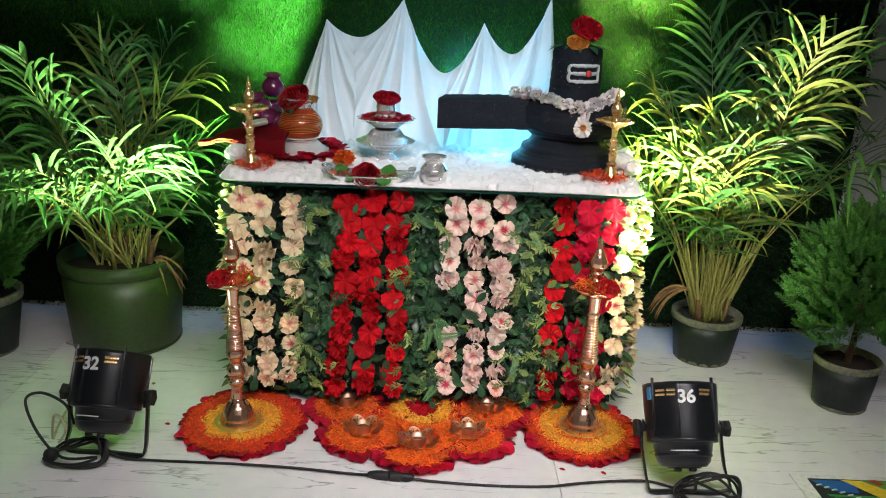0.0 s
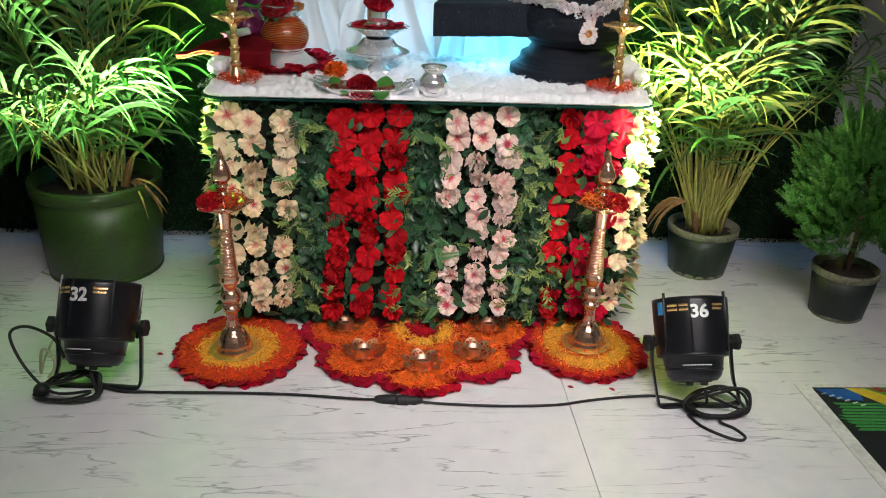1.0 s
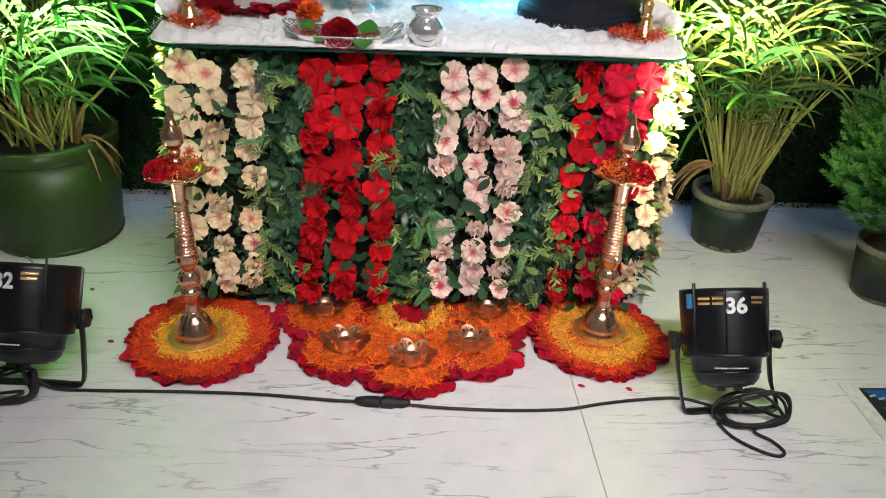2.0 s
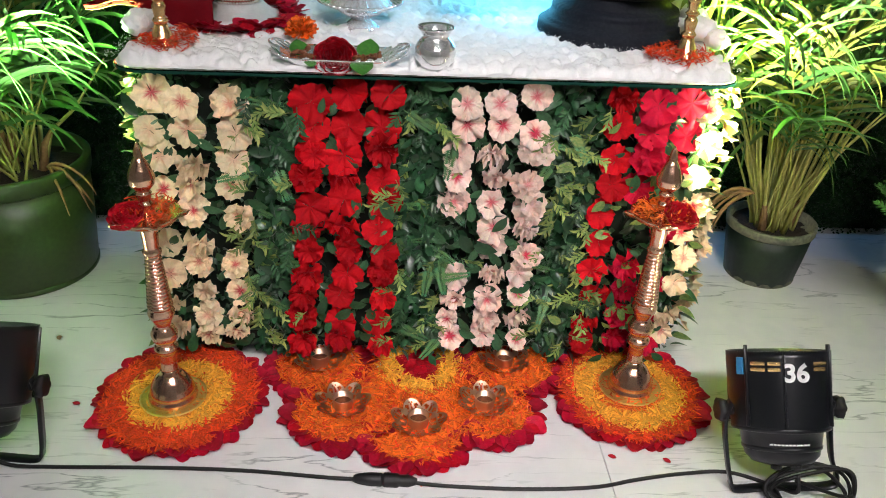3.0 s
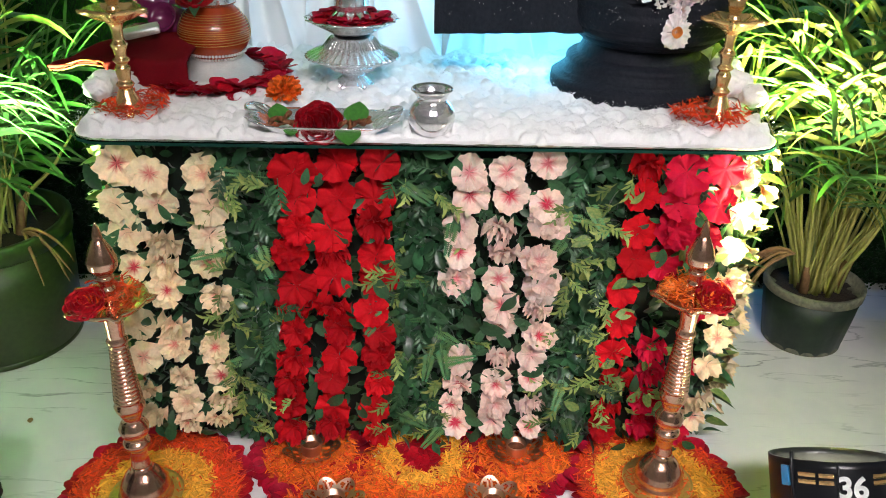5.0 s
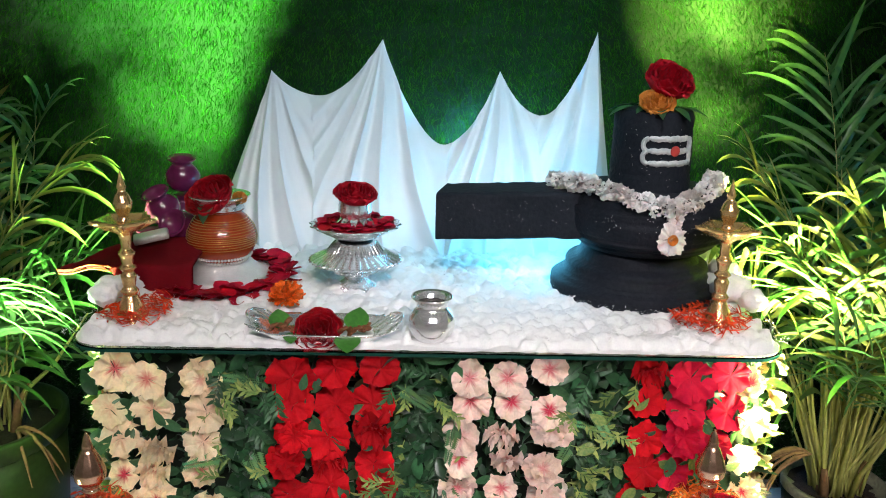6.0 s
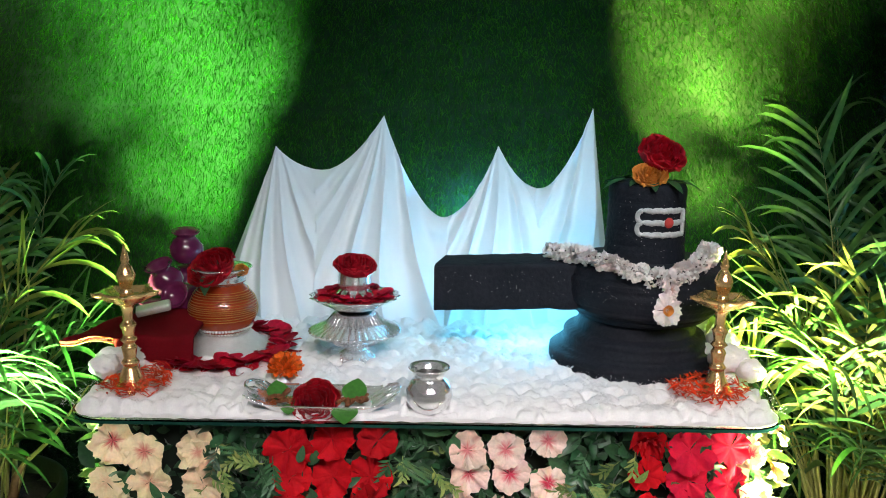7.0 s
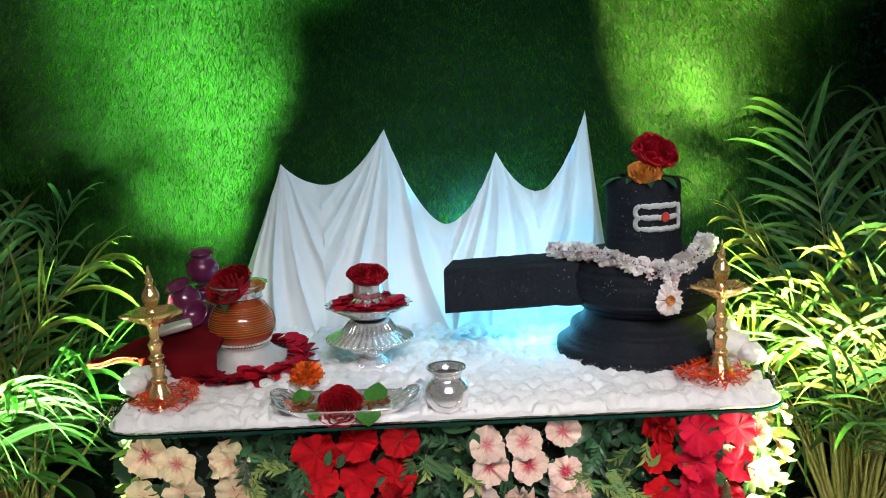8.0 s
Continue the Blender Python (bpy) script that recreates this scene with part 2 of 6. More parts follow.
WATER = material("brown_water", (0.05, 0.02, 0.01), 0.08, bump=0)
ASH = material("white_ash_paint", (0.66, 0.65, 0.63), 0.8, second=(0.5, 0.5, 0.49), scale=40, fine=160, bump=0.3)
BINDU = material("red_powder", (0.65, 0.06, 0.05), 0.8, bump=0.2)
GARLAND = flower_material("white_jasmine", (0.86, 0.79, 0.77), (0.5, 0.2, 0.1), 0.02, 0.08)
YROSE = material("apricot_petal", (0.72, 0.27, 0.04), 0.6, second=(0.6, 0.2, 0.03), scale=30, fine=120, bump=0.2, vary=0.2)
GREENLEAF = material("betel_leaf", (0.06, 0.22, 0.03), 0.4, second=(0.04, 0.15, 0.025), scale=20, fine=80, bump=0.15)


PANEL = bpy.data.materials.new("light_panel")
PANEL.use_nodes = True
PANEL.node_tree.nodes["Principled BSDF"].inputs["Emission Color"].default_value = (1.0, 0.95, 0.95, 1)
PANEL.node_tree.nodes["Principled BSDF"].inputs["Emission Strength"].default_value = 1.5


# ---- tools ----
def part(name, bm, mat, parent=None, label="", smooth=True):
    me = bpy.data.meshes.new(name)
    bm.normal_update()
    bm.to_mesh(me)
    bm.free()
    me.materials.append(mat)
    if smooth:
        me.polygons.foreach_set("use_smooth", [True] * len(me.polygons))
    ob = new(name, me)
    ob.parent = parent
    if label:
        tagged(ob, label)
    return ob


def raw(name, verts, faces, mat, parent=None, smooth=True):
    """A mesh from computed arrays of vertices and faces."""
    me = bpy.data.meshes.new(name)
    me.from_pydata([tuple(v) for v in verts], [], [tuple(f) for f in faces])
    me.materials.append(mat)
    if smooth:
        me.polygons.foreach_set("use_smooth", [True] * len(me.polygons))
    ob = new(name, me)
    ob.parent = parent
    return ob


def share(name, ob, m, parent=None):
    """Another object on the same mesh."""
    o = new(name, ob.data)
    o.parent = parent
    o.matrix_basis = m
    return o


def thing(name, m, label, category, group="", kind=""):
    ob = new(name)
    ob.empty_display_size = 0.05
    ob.matrix_basis = m
    return tagged(ob, label, category, group, kind)


def box(x0, x1, y0, y1, z0, z1, bevel=0.0):
    bm = bmesh.new()
    bmesh.ops.create_cube(bm, size=1)
    for v in bm.verts:
        v.co = Vector((x0 + (v.co.x + 0.5) * (x1 - x0), y0 + (v.co.y + 0.5) * (y1 - y0), z0 + (v.co.z + 0.5) * (z1 - z0)))
    if bevel:
        bmesh.ops.bevel(bm, geom=bm.edges[:], offset=bevel, segments=2, affect="EDGES", profile=0.6)
    return bm


def lathe(profile, seg=32, wave=None, bm=None):
    """A turned form from (radius, height) pairs; wave(angle, radius, height) may shift the radius."""
    bm = bm or bmesh.new()
    rings = []
    for r, z in profile:
        ring = []
        for i in range(seg):
            a = 2 * math.pi * i / seg
            rr = max(r, 0.0003) * (wave(a, r, z) if wave else 1)
            ring.append(bm.verts.new((rr * math.cos(a), rr * math.sin(a), z)))
        rings.append(ring)
    for p, q in zip(rings, rings[1:]):
        for i in range(seg):
            j = (i + 1) % seg
            bm.faces.new((p[i], p[j], q[j], q[i]))
    bm.faces.new(rings[0][::-1])
    bm.faces.new(rings[-1])
    return bm


def tube(points, radius, seg=8, bm=None):
    """A round tube along points; radius may be a number or one for each point."""
    bm = bm or bmesh.new()
    pts = [Vector(p) for p in points]
    rs = radius if isinstance(radius, (list, tuple)) else [radius] * len(pts)
    up = Vector((0.13, 0.21, 0.97))
    rings = []
    for i, p in enumerate(pts):
        d = (pts[min(i + 1, len(pts) - 1)] - pts[max(i - 1, 0)]).normalized()
        s = d.cross(up)
        if s.length < 0.05:
            s = d.cross(Vector((1, 0, 0)))
        s.normalize()
        u = s.cross(d).normalized()
        up = u
        rings.append([bm.verts.new(p + rs[i] * (math.cos(2 * math.pi * k / seg) * s + math.sin(2 * math.pi * k / seg) * u)) for k in range(seg)])
    for a, b in zip(rings, rings[1:]):
        for k in range(seg):
            bm.faces.new((a[k], a[(k + 1) % seg], b[(k + 1) % seg], b[k]))
    bm.faces.new(rings[0][::-1])
    bm.faces.new(rings[-1])
    bmesh.ops.recalc_face_normals(bm, faces=bm.faces[:])
    return bm


def smooth_path(points, n=8):
    """Catmull-Rom points between the given ones."""
    p = [Vector(points[0])] + [Vector(q) for q in points] + [Vector(points[-1])]
    out = []
    for i in range(1, len(p) - 2):
        for k in range(n):
            t = k / n
            out.append(0.5 * ((2 * p[i]) + (p[i + 1] - p[i - 1]) * t + (2 * p[i - 1] - 5 * p[i] + 4 * p[i + 1] - p[i + 2]) * t * t
                              + (3 * p[i] - p[i - 1] - 3 * p[i + 1] + p[i + 2]) * t ** 3))
    return out + [p[-2]]


RND = random.Random(5)


def U(a, b):
    return RND.uniform(a, b)


# ---- the hall ----
def slab(name, x0, x1, y0, y1, z0, z1, mat, label):
    return tagged(part(name, box(x0, x1, y0, y1, z0, z1), mat, smooth=False), label, name.split("_")[0], kind="structure")


slab("wall_north", -3.3, 3.3, 3.62, 3.72, 0, 2.9, PAINT, "plain white painted wall behind the turf screen")
slab("wall_south", -3.3, 3.3, -3.1, -3.0, 0, 2.9, PAINT, "plain white painted wall of the hall")
slab("wall_west", -3.3, -3.2, -3.0, 3.62, 0, 2.9, PAINT, "plain white painted side wall")
slab("wall_east", 3.2, 3.3, -3.0, 3.62, 0, 2.9, PAINT, "plain white painted side wall")
# out of view; its grey is chosen to weaken the bounced light
slab("ceiling", -3.3, 3.3, -3.1, 3.72, 2.9, 3.0, BOUNCE_GREY, "unseen ceiling, added in grey to cut bounced light")
floor = slab("floor", -3.3, 3.3, -3.1, 3.72, -0.08, -0.012, SOIL, "white marble tiles with grey veins and thin joints")

# turf screen: a board with blades, hedge mats below and at its side
SX0, SX1, SY, SZ = -2.3, 1.79, 3.425, 2.75
screen = thing("turf_screen", pose(0, 0, 0), "green artificial turf screen with dark boxwood mats below", "backdrop wall", kind="structure")
part("board", box(SX0, SX1, SY, SY + 0.05, 0.0, SZ), BOARD, screen, smooth=False)


def blades(n, x0, x1, z0, z1, seed):
    """Turf blades of two faces each that lean down from the board."""
    g = np.random.default_rng(seed)
    x, z = g.uniform(x0, x1, n), g.uniform(z0, z1, n)
    near = np.abs(z - 1.345 - 0.006 * np.sin(x * 9)) < 0.007
    ln = np.where(near, 0.006, g.uniform(0.010, 0.019, n))
    w = g.uniform(0.0006, 0.0011, n)
    side = g.normal(0, 0.5, n)
    out = g.uniform(0.35, 0.85, n)
    drop = g.normal(-0.75, 0.4, n)
    base = np.stack([x, np.full(n, SY), z], 1)
    d = np.stack([side, -out, drop], 1)
    d /= np.linalg.norm(d, axis=1)[:, None]
    wd = np.cross(d, np.stack([g.normal(0, 1, n), g.normal(0, 0.3, n), g.normal(0, 1, n)], 1))
    wd /= np.linalg.norm(wd, axis=1)[:, None]
    wd *= w[:, None]
    mid = base + d * (ln * 0.55)[:, None]
    tip = base + d * ln[:, None] + np.stack([0 * ln, 0 * ln, -ln * 0.25], 1)
    v = np.stack([base - wd, base + wd, mid + wd, mid - wd, tip], 1).reshape(-1, 3)
    i = np.arange(n) * 5
    faces = [(a, a + 1, a + 2, a + 3) for a in i] + [(a + 3, a + 2, a + 4) for a in i]
    return v, faces


v, f = blades(280000, -1.9, 1.35, 0.42, 2.15, 3)
tagged(raw("turf_blades", v, f, TURF, screen, smooth=False), "dense green plastic grass blades", kind="stuff")


def leaf_mat(n, x0, x1, z0, z1, seed):
    """Small boxwood leaves that stand off the board."""
    g = np.random.default_rng(seed)
    base = np.stack([g.uniform(x0, x1, n), SY - g.uniform(0.004, 0.045, n), g.uniform(z0, z1, n)], 1)
    d = np.stack([g.normal(0, 1, n), g.normal(-0.7, 0.5, n), g.normal(0.1, 1, n)], 1)
    d /= np.linalg.norm(d, axis=1)[:, None]
    w = np.cross(d, g.normal(0, 1, (n, 3)))
    w /= np.linalg.norm(w, axis=1)[:, None]
    s = g.uniform(0.007, 0.012, n)[:, None]
    v = np.stack([base, base + d * s * 0.6 + w * s * 0.42, base + d * s * 1.3, base + d * s * 0.6 - w * s * 0.42], 1).reshape(-1, 3)
    return v, [(a, a + 1, a + 2, a + 3) for a in np.arange(n) * 4]


v, f = leaf_mat(34000, SX0, SX1, 0.0, 0.43, 8)
tagged(raw("boxwood_mat", v, f, BOX, screen, smooth=False), "dark boxwood mat near the floor", kind="stuff")
v, f = leaf_mat(16000, 1.3, SX1, 0.43, 1.9, 9)
tagged(raw("boxwood_mat", v, f, BOX, screen, smooth=False), "dark boxwood mat beside the turf", kind="stuff")
v, f = leaf_mat(12000, SX0, -1.75, 0.43, 1.6, 10)
tagged(raw("boxwood_mat", v, f, BOX, screen, smooth=False), "dark boxwood mat beside the turf", kind="stuff")

# ---- the altar table ----
TX0, TX1, TY0, TY1, TZ = -0.571, 0.748, 2.522, 3.27, 0.787


def rounded(x0, x1, y0, y1, r, z0, z1, seg=8):
    bm = bmesh.new()
    ring = []
    for cx, cy, a0 in ((x1 - r, y1 - r, 0), (x0 + r, y1 - r, 90), (x0 + r, y0 + r, 180), (x1 - r, y0 + r, 270)):
        for k in range(seg + 1):
            a = radians(a0 + 90 * k / seg)
            ring.append((cx + r * math.cos(a), cy + r * math.sin(a)))
    lo = [bm.verts.new((x, y, z0)) for x, y in ring]
    hi = [bm.verts.new((x, y, z1)) for x, y in ring]
    n = len(ring)
    for i in range(n):
        bm.faces.new((lo[i], lo[(i + 1) % n], hi[(i + 1) % n], hi[i]))
    bm.faces.new(lo[::-1])
    bm.faces.new(hi)
    return bm


table = thing("altar_table", pose(0, 0, 0), "glass-topped table dressed with artificial flower mats on its sides", "table")
top = part("glass_top", rounded(TX0, TX1, TY0, TY1, 0.075, TZ - 0.007, TZ), GLASS, table, "thick green-edged glass top with rounded corners", smooth=False)
top.visible_shadow = False
edge = bmesh.new()
for ring in (rounded(TX0 - 0.003, TX1 + 0.003, TY0 - 0.003, TY1 + 0.003, 0.078, TZ - 0.0075, TZ - 0.0015),):
    ring.faces.ensure_lookup_table()
    bmesh.ops.delete(ring, geom=[fc for fc in ring.faces if abs(fc.normal.z) > 0.9 or len(fc.verts) > 4], context="FACES_ONLY")
    edge.free()
    edge = ring
part("glass_edge", edge, GLASS_EDGE, table, "dark green polished glass edge", smooth=False)
PX0, PX1, PY0, PY1 = -0.535, 0.725, 2.635, 3.20
# nearly black box: the shade in the gaps between leaves, given as colour
part("skirt", box(PX0, PX1, PY0, PY1, 0.03, TZ - 0.02, 0.006), GAP_SHADE, table, "backing of the flower mats, coloured as the shade between leaves")
for x, y in ((PX0 + 0.03, PY0 + 0.03), (PX1 - 0.03, PY0 + 0.03), (PX0 + 0.03, PY1 - 0.03), (PX1 - 0.03, PY1 - 0.03)):
    part("leg", box(x - 0.02, x + 0.02, y - 0.02, y + 0.02, 0, 0.04), CASE, table, smooth=False)


def bloom(seed, r=0.038, petals=5, ruffle=0.25, cup=0.3, layers=1):
    """A ruffled artificial bloom that faces +z, of overlapping wavy petals in one or more layers."""
    g = random.Random(seed)
    bm = bmesh.new()
    for layer in range(layers):
        q = layer / max(layers, 2)
        for p in range(petals):
            a0 = 2 * math.pi * (p + 0.5 * layer) / petals + g.uniform(-0.2, 0.2)
            half = math.pi / petals * g.uniform(1.3, 1.5)
            rr = r * (1 - 0.5 * q) * g.uniform(0.86, 1.1)
            ph, ph2, lean = g.uniform(0, 6), g.uniform(0, 6), g.uniform(0.05, 0.12)
            steep = cup + 0.8 * q + g.uniform(-0.16, 0.22)
            fold = g.uniform(0.0, 0.10)
            grid = []
            for i in range(7):
                t = i / 6
                row = []
                for j in range(11):
                    s = j / 10 * 2 - 1
                    width = half * (0.5 + 0.5 * math.sqrt(t))
                    fringe = 1 + 0.05 * math.sin(ph2 + s * 12) * t ** 4 - 0.14 * s ** 4 * t
                    rad = rr * t * fringe * (1 - 0.2 * max(steep, 0) * t)
                    ang = a0 + s * width
                    z = steep * rr * t * t - 0.22 * rr * t ** 4 - fold * rr * t * s * s
                    z += ruffle * rr * t * t * (0.45 * math.sin(ph + s * 4.8) + 0.3 * t * math.sin(ph2 + s * 9.5))
                    z += lean * rr * s * t + 0.07 * rr * layer
                    row.append(bm.verts.new((rad * math.cos(ang), rad * math.sin(ang), z)))
                grid.append(row)
            for i in range(6):
                for j in range(10):
                    bm.faces.new((grid[i][j], grid[i][j + 1], grid[i + 1][j + 1], grid[i + 1][j]))
    bmesh.ops.remove_doubles(bm, verts=bm.verts[:], dist=0.0002)
    return bm


def rose(seed, r=0.04, layers=5, h=0.8):
    """A full rose of wrapped, crumpled petals, facing +z, its base at 0."""
    g = random.Random(seed)
    bm = bmesh.new()
    for k in range(layers):
        f = (k + 1) / layers
        n = 3 + (k + 1) // 2
        for p in range(n):
            a0 = 2 * math.pi * (p / n + 0.29 * k) + g.uniform(-0.2, 0.2)
            half = math.pi / n * 1.5
            tall = r * h * (1.3 - 0.35 * f) * g.uniform(0.92, 1.08)
            ph = g.uniform(0, 6)
            grid = []
            for i in range(7):
                t = i / 6
                row = []
                for j in range(8):
                    s = j / 7 * 2 - 1
                    belly = math.sin(math.pi * min(1, 0.1 + 0.62 * t))
                    rad = r * f * (0.32 + 0.62 * belly) + r * 0.16 * f * max(0, t - 0.7) / 0.3
                    rad += r * 0.06 * math.sin(ph + s * 5 + t * 3) * t
                    z = tall * t * (1 - 0.22 * s * s * t) - r * 0.22 * f * (max(0, t - 0.8) / 0.2) ** 2 + r * 0.05 * math.sin(ph + s * 6) * t
                    ang = a0 + s * half * (0.5 + 0.5 * math.sin(math.pi * min(1, 0.25 + 0.6 * t)))
                    row.append(bm.verts.new((rad * math.cos(ang), rad * math.sin(ang), max(z, 0))))
                grid.append(row)
            for i in range(6):
                for j in range(7):
                    bm.faces.new((grid[i][j], grid[i][j + 1], grid[i + 1][j + 1], grid[i + 1][j]))
    return bm


def leaf(length, width, fold=0.25, bend=0.3, n=6):
    """A pointed leaf along +y with a folded midrib."""
    bm = bmesh.new()
    rows = []
    for i in range(n + 1):
        t = i / n
        w = width * math.sin(math.pi * t ** 0.8) ** 0.85 * 0.5 if 0 < t < 1 else 0.0004
        z = -bend * length * t * t
        rows.append([bm.verts.new((-w, length * t, z + fold * w)), bm.verts.new((0, length * t, z)), bm.verts.new((w, length * t, z + fold * w))])
    for a, b in zip(rows, rows[1:]):
        for k in range(2):
            bm.faces.new((a[k], a[k + 1], b[k + 1], b[k]))
    return bm


def fern(length, pairs, leaf_len, leaf_w):
    """A sprig along +y with paired leaflets."""
    bm = tube([(0, 0, 0), (0, length * 0.5, 0.004), (0, length, -0.006)], 0.001, 5)
    for i in range(pairs):
        t = 0.15 + 0.85 * i / pairs
        for s in (-1, 1):
            l = leaf_len * (1.1 - 0.7 * t)
            o = Vector((0, length * t, 0.003))
            d = Vector((s, 0.55, 0.1)).normalized()
            w = Vector((-d.y, d.x, 0)) * leaf_w
            vs = [bm.verts.new(o), bm.verts.new(o + d * l * 0.5 + w), bm.verts.new(o + d * l), bm.verts.new(o + d * l * 0.5 - w)]
            bm.faces.new(vs if s > 0 else vs[::-1])
    return bm


def hidden_source(name, bm, mat):
    """A first object of a shared mesh, taken out of the scene again."""
    ob = part(name, bm, mat)
    scene.collection.objects.unlink(ob)
    return ob


OPEN = [hidden_source("bloom", bloom(k, 0.039 + 0.002 * (k % 3), 5, (0.3, 0.45, 0.6)[k % 3], (0.2, 0.4)[k % 2]), CREAM) for k in range(7)]
FULL = [hidden_source("bloom", bloom(20 + k, 0.038 + 0.002 * (k % 3), 5, (0.5, 0.7)[k % 2], (0.15, 0.4)[k % 2], 3), CREAM) for k in range(8)]


def recoloured(sources, mat):
    out = []
    for s in sources:
        me = s.data.copy()
        me.materials.clear()
        me.materials.append(mat)
        o = bpy.data.objects.new("bloom", me)
        out.append(o)
    return out


BLOOMS = {"cream": (OPEN, FULL), "pink": (recoloured(OPEN, PINK), recoloured(FULL, PINK)),
          "red": (recoloured(OPEN, RED), recoloured(FULL, RED)), "crimson": (recoloured(OPEN, CRIMSON), recoloured(FULL, CRIMSON))}


def flower_mat(name, strings, face, origin, label):
    """Strings of blooms on one face of the table. strings: x at the top and at the foot, heights of the first and
    last bloom, how many, which are missing, colour, size. face: turn about z of the outward direction from -y."""
    mat = thing(name, Matrix.Translation(origin) @ pose(0, 0, 0, 0, 0, face), label, "flower mat", "flower mats on the table")
    for xa, xb, za, zb, n, gaps, colour, size in strings:
        for k in range(n):
            if k in gaps:
                continue
            t = k / (n - 1)
            opened = U(0, 1) < (0.8 if k < 2 else 0.35)
            src = RND.choice(BLOOMS[colour][0 if opened else 1])
            tilt = U(55, 95) if opened else RND.choice((62, 80, 105, 125)) + U(-10, 10)
            m = pose(xa + (xb - xa) * t + U(-0.011, 0.011), U(-0.066, -0.046), za + (zb - za) * t + U(-0.011, 0.011), tilt, U(-26, 26), 0)
            share("bloom", src, m @ pose(0, 0, 0, 0, 0, U(0, 360)) @ Matrix.Scale(size * U(0.93, 1.07) * (1.04 - 0.14 * t), 4), mat)
    return mat


STRINGS = [
    (-0.508, -0.520, 0.715, 0.14, 9, (), "cream", 0.98), (-0.432, -0.445, 0.700, 0.10, 10, (), "cream", 0.95), (-0.340, -0.362, 0.702, 0.11, 10, (5,), "cream", 0.95),
    (-0.166, -0.203, 0.720, 0.092, 11, (), "red", 1.05), (-0.091, -0.112, 0.722, 0.092, 11, (), "red", 1.05), (-0.012, -0.022, 0.724, 0.09, 11, (), "red", 1.05),
    (0.160, 0.157, 0.722, 0.095, 11, (5, 6), "pink", 0.95), (0.238, 0.240, 0.724, 0.10, 11, (), "pink", 0.98), (0.322, 0.318, 0.722, 0.10, 11, (), "pink", 0.93),
    (0.508, 0.498, 0.730, 0.095, 10, (), "red", 1.0), (0.585, 0.572, 0.728, 0.10, 10, (4, 5), "crimson", 1.0), (0.652, 0.652, 0.728, 0.10, 9, (3, 5), "crimson", 0.9),
    (0.708, 0.700, 0.71, 0.12, 9, (), "cream", 0.85)]
front_mat = flower_mat("flower_mat", STRINGS, 0, (0, PY0, 0), "artificial mat with strings of cream, pink and red blooms")
SIDE = [(-0.25 + 0.085 * k, -0.25 + 0.085 * k, 0.715, 0.10, 10, (), "cream", 0.95) for k in range(6)]
west_mat = flower_mat("flower_mat", SIDE, -90, (PX0, 2.92, 0), "artificial mat of cream blooms on the table's side")
east_mat = flower_mat("flower_mat", SIDE, 90, (PX1, 2.92, 0), "artificial mat of cream blooms on the table's side")
BIG = [hidden_source("leaf", leaf(0.044 + 0.009 * k, 0.021 + 0.004 * k, 0.3, 0.25), LEAF_ONE) for k in range(4)]


def twig(seed, length, n):
    """A thin twig along +y with small pointed leaves that spring out on all sides."""
    g = random.Random(seed)
    bm = tube([(0, 0, 0), (0, length * 0.5, 0.005), (0.003, length, 0.002)], 0.0009, 5)
    for k in range(n):
        one = leaf(g.uniform(0.016, 0.024), g.uniform(0.0048, 0.007), 0.3, g.uniform(0.0, 0.5), 4)
        one.transform(Matrix.Translation((0, length * (0.2 + 0.8 * k / n), 0.003)) @ pose(0, 0, 0, g.uniform(5, 50), 0, g.uniform(25, 70) * (1 if k % 2 else -1)))
        me = bpy.data.meshes.new("leaf")
        one.to_mesh(me)
        one.free()
        bm.from_mesh(me)
        bpy.data.meshes.remove(me)
    return bm


SPR = [hidden_source("sprig", twig(1, 0.05, 9), SPRIG), hidden_source("sprig", fern(0.085, 18, 0.019, 0.0022), FERN),
       hidden_source("sprig", twig(2, 0.06, 12), LEAF_ONE), hidden_source("sprig", twig(3, 0.042, 8), LEAF_ONE)]
GREEN = [(-0.315, -0.225, 80), (0.025, 0.125, 95), (0.365, 0.465, 80)]
for x0, x1, n in GREEN:
    for k in range(n):
        m = pose(U(x0, x1), U(-0.04, -0.012), U(0.06, 0.75), U(40, 130), U(-40, 40), 0) @ pose(0, 0, 0, 0, 0, U(60, 300))
        share("leaf", RND.choice(BIG), m, front_mat)
for x0, x1, n in ((-0.315, -0.22, 34), (0.02, 0.13, 40), (0.36, 0.47, 40), (0.12, 0.2, 6)):
    for k in range(n):
        m = pose(U(x0, x1), U(-0.055, -0.03), U(0.1, 0.72), U(60, 120), U(-30, 30), 0) @ pose(0, 0, 0, 0, 0, U(90, 270))
        share("sprig", RND.choice(SPR), m, front_mat)


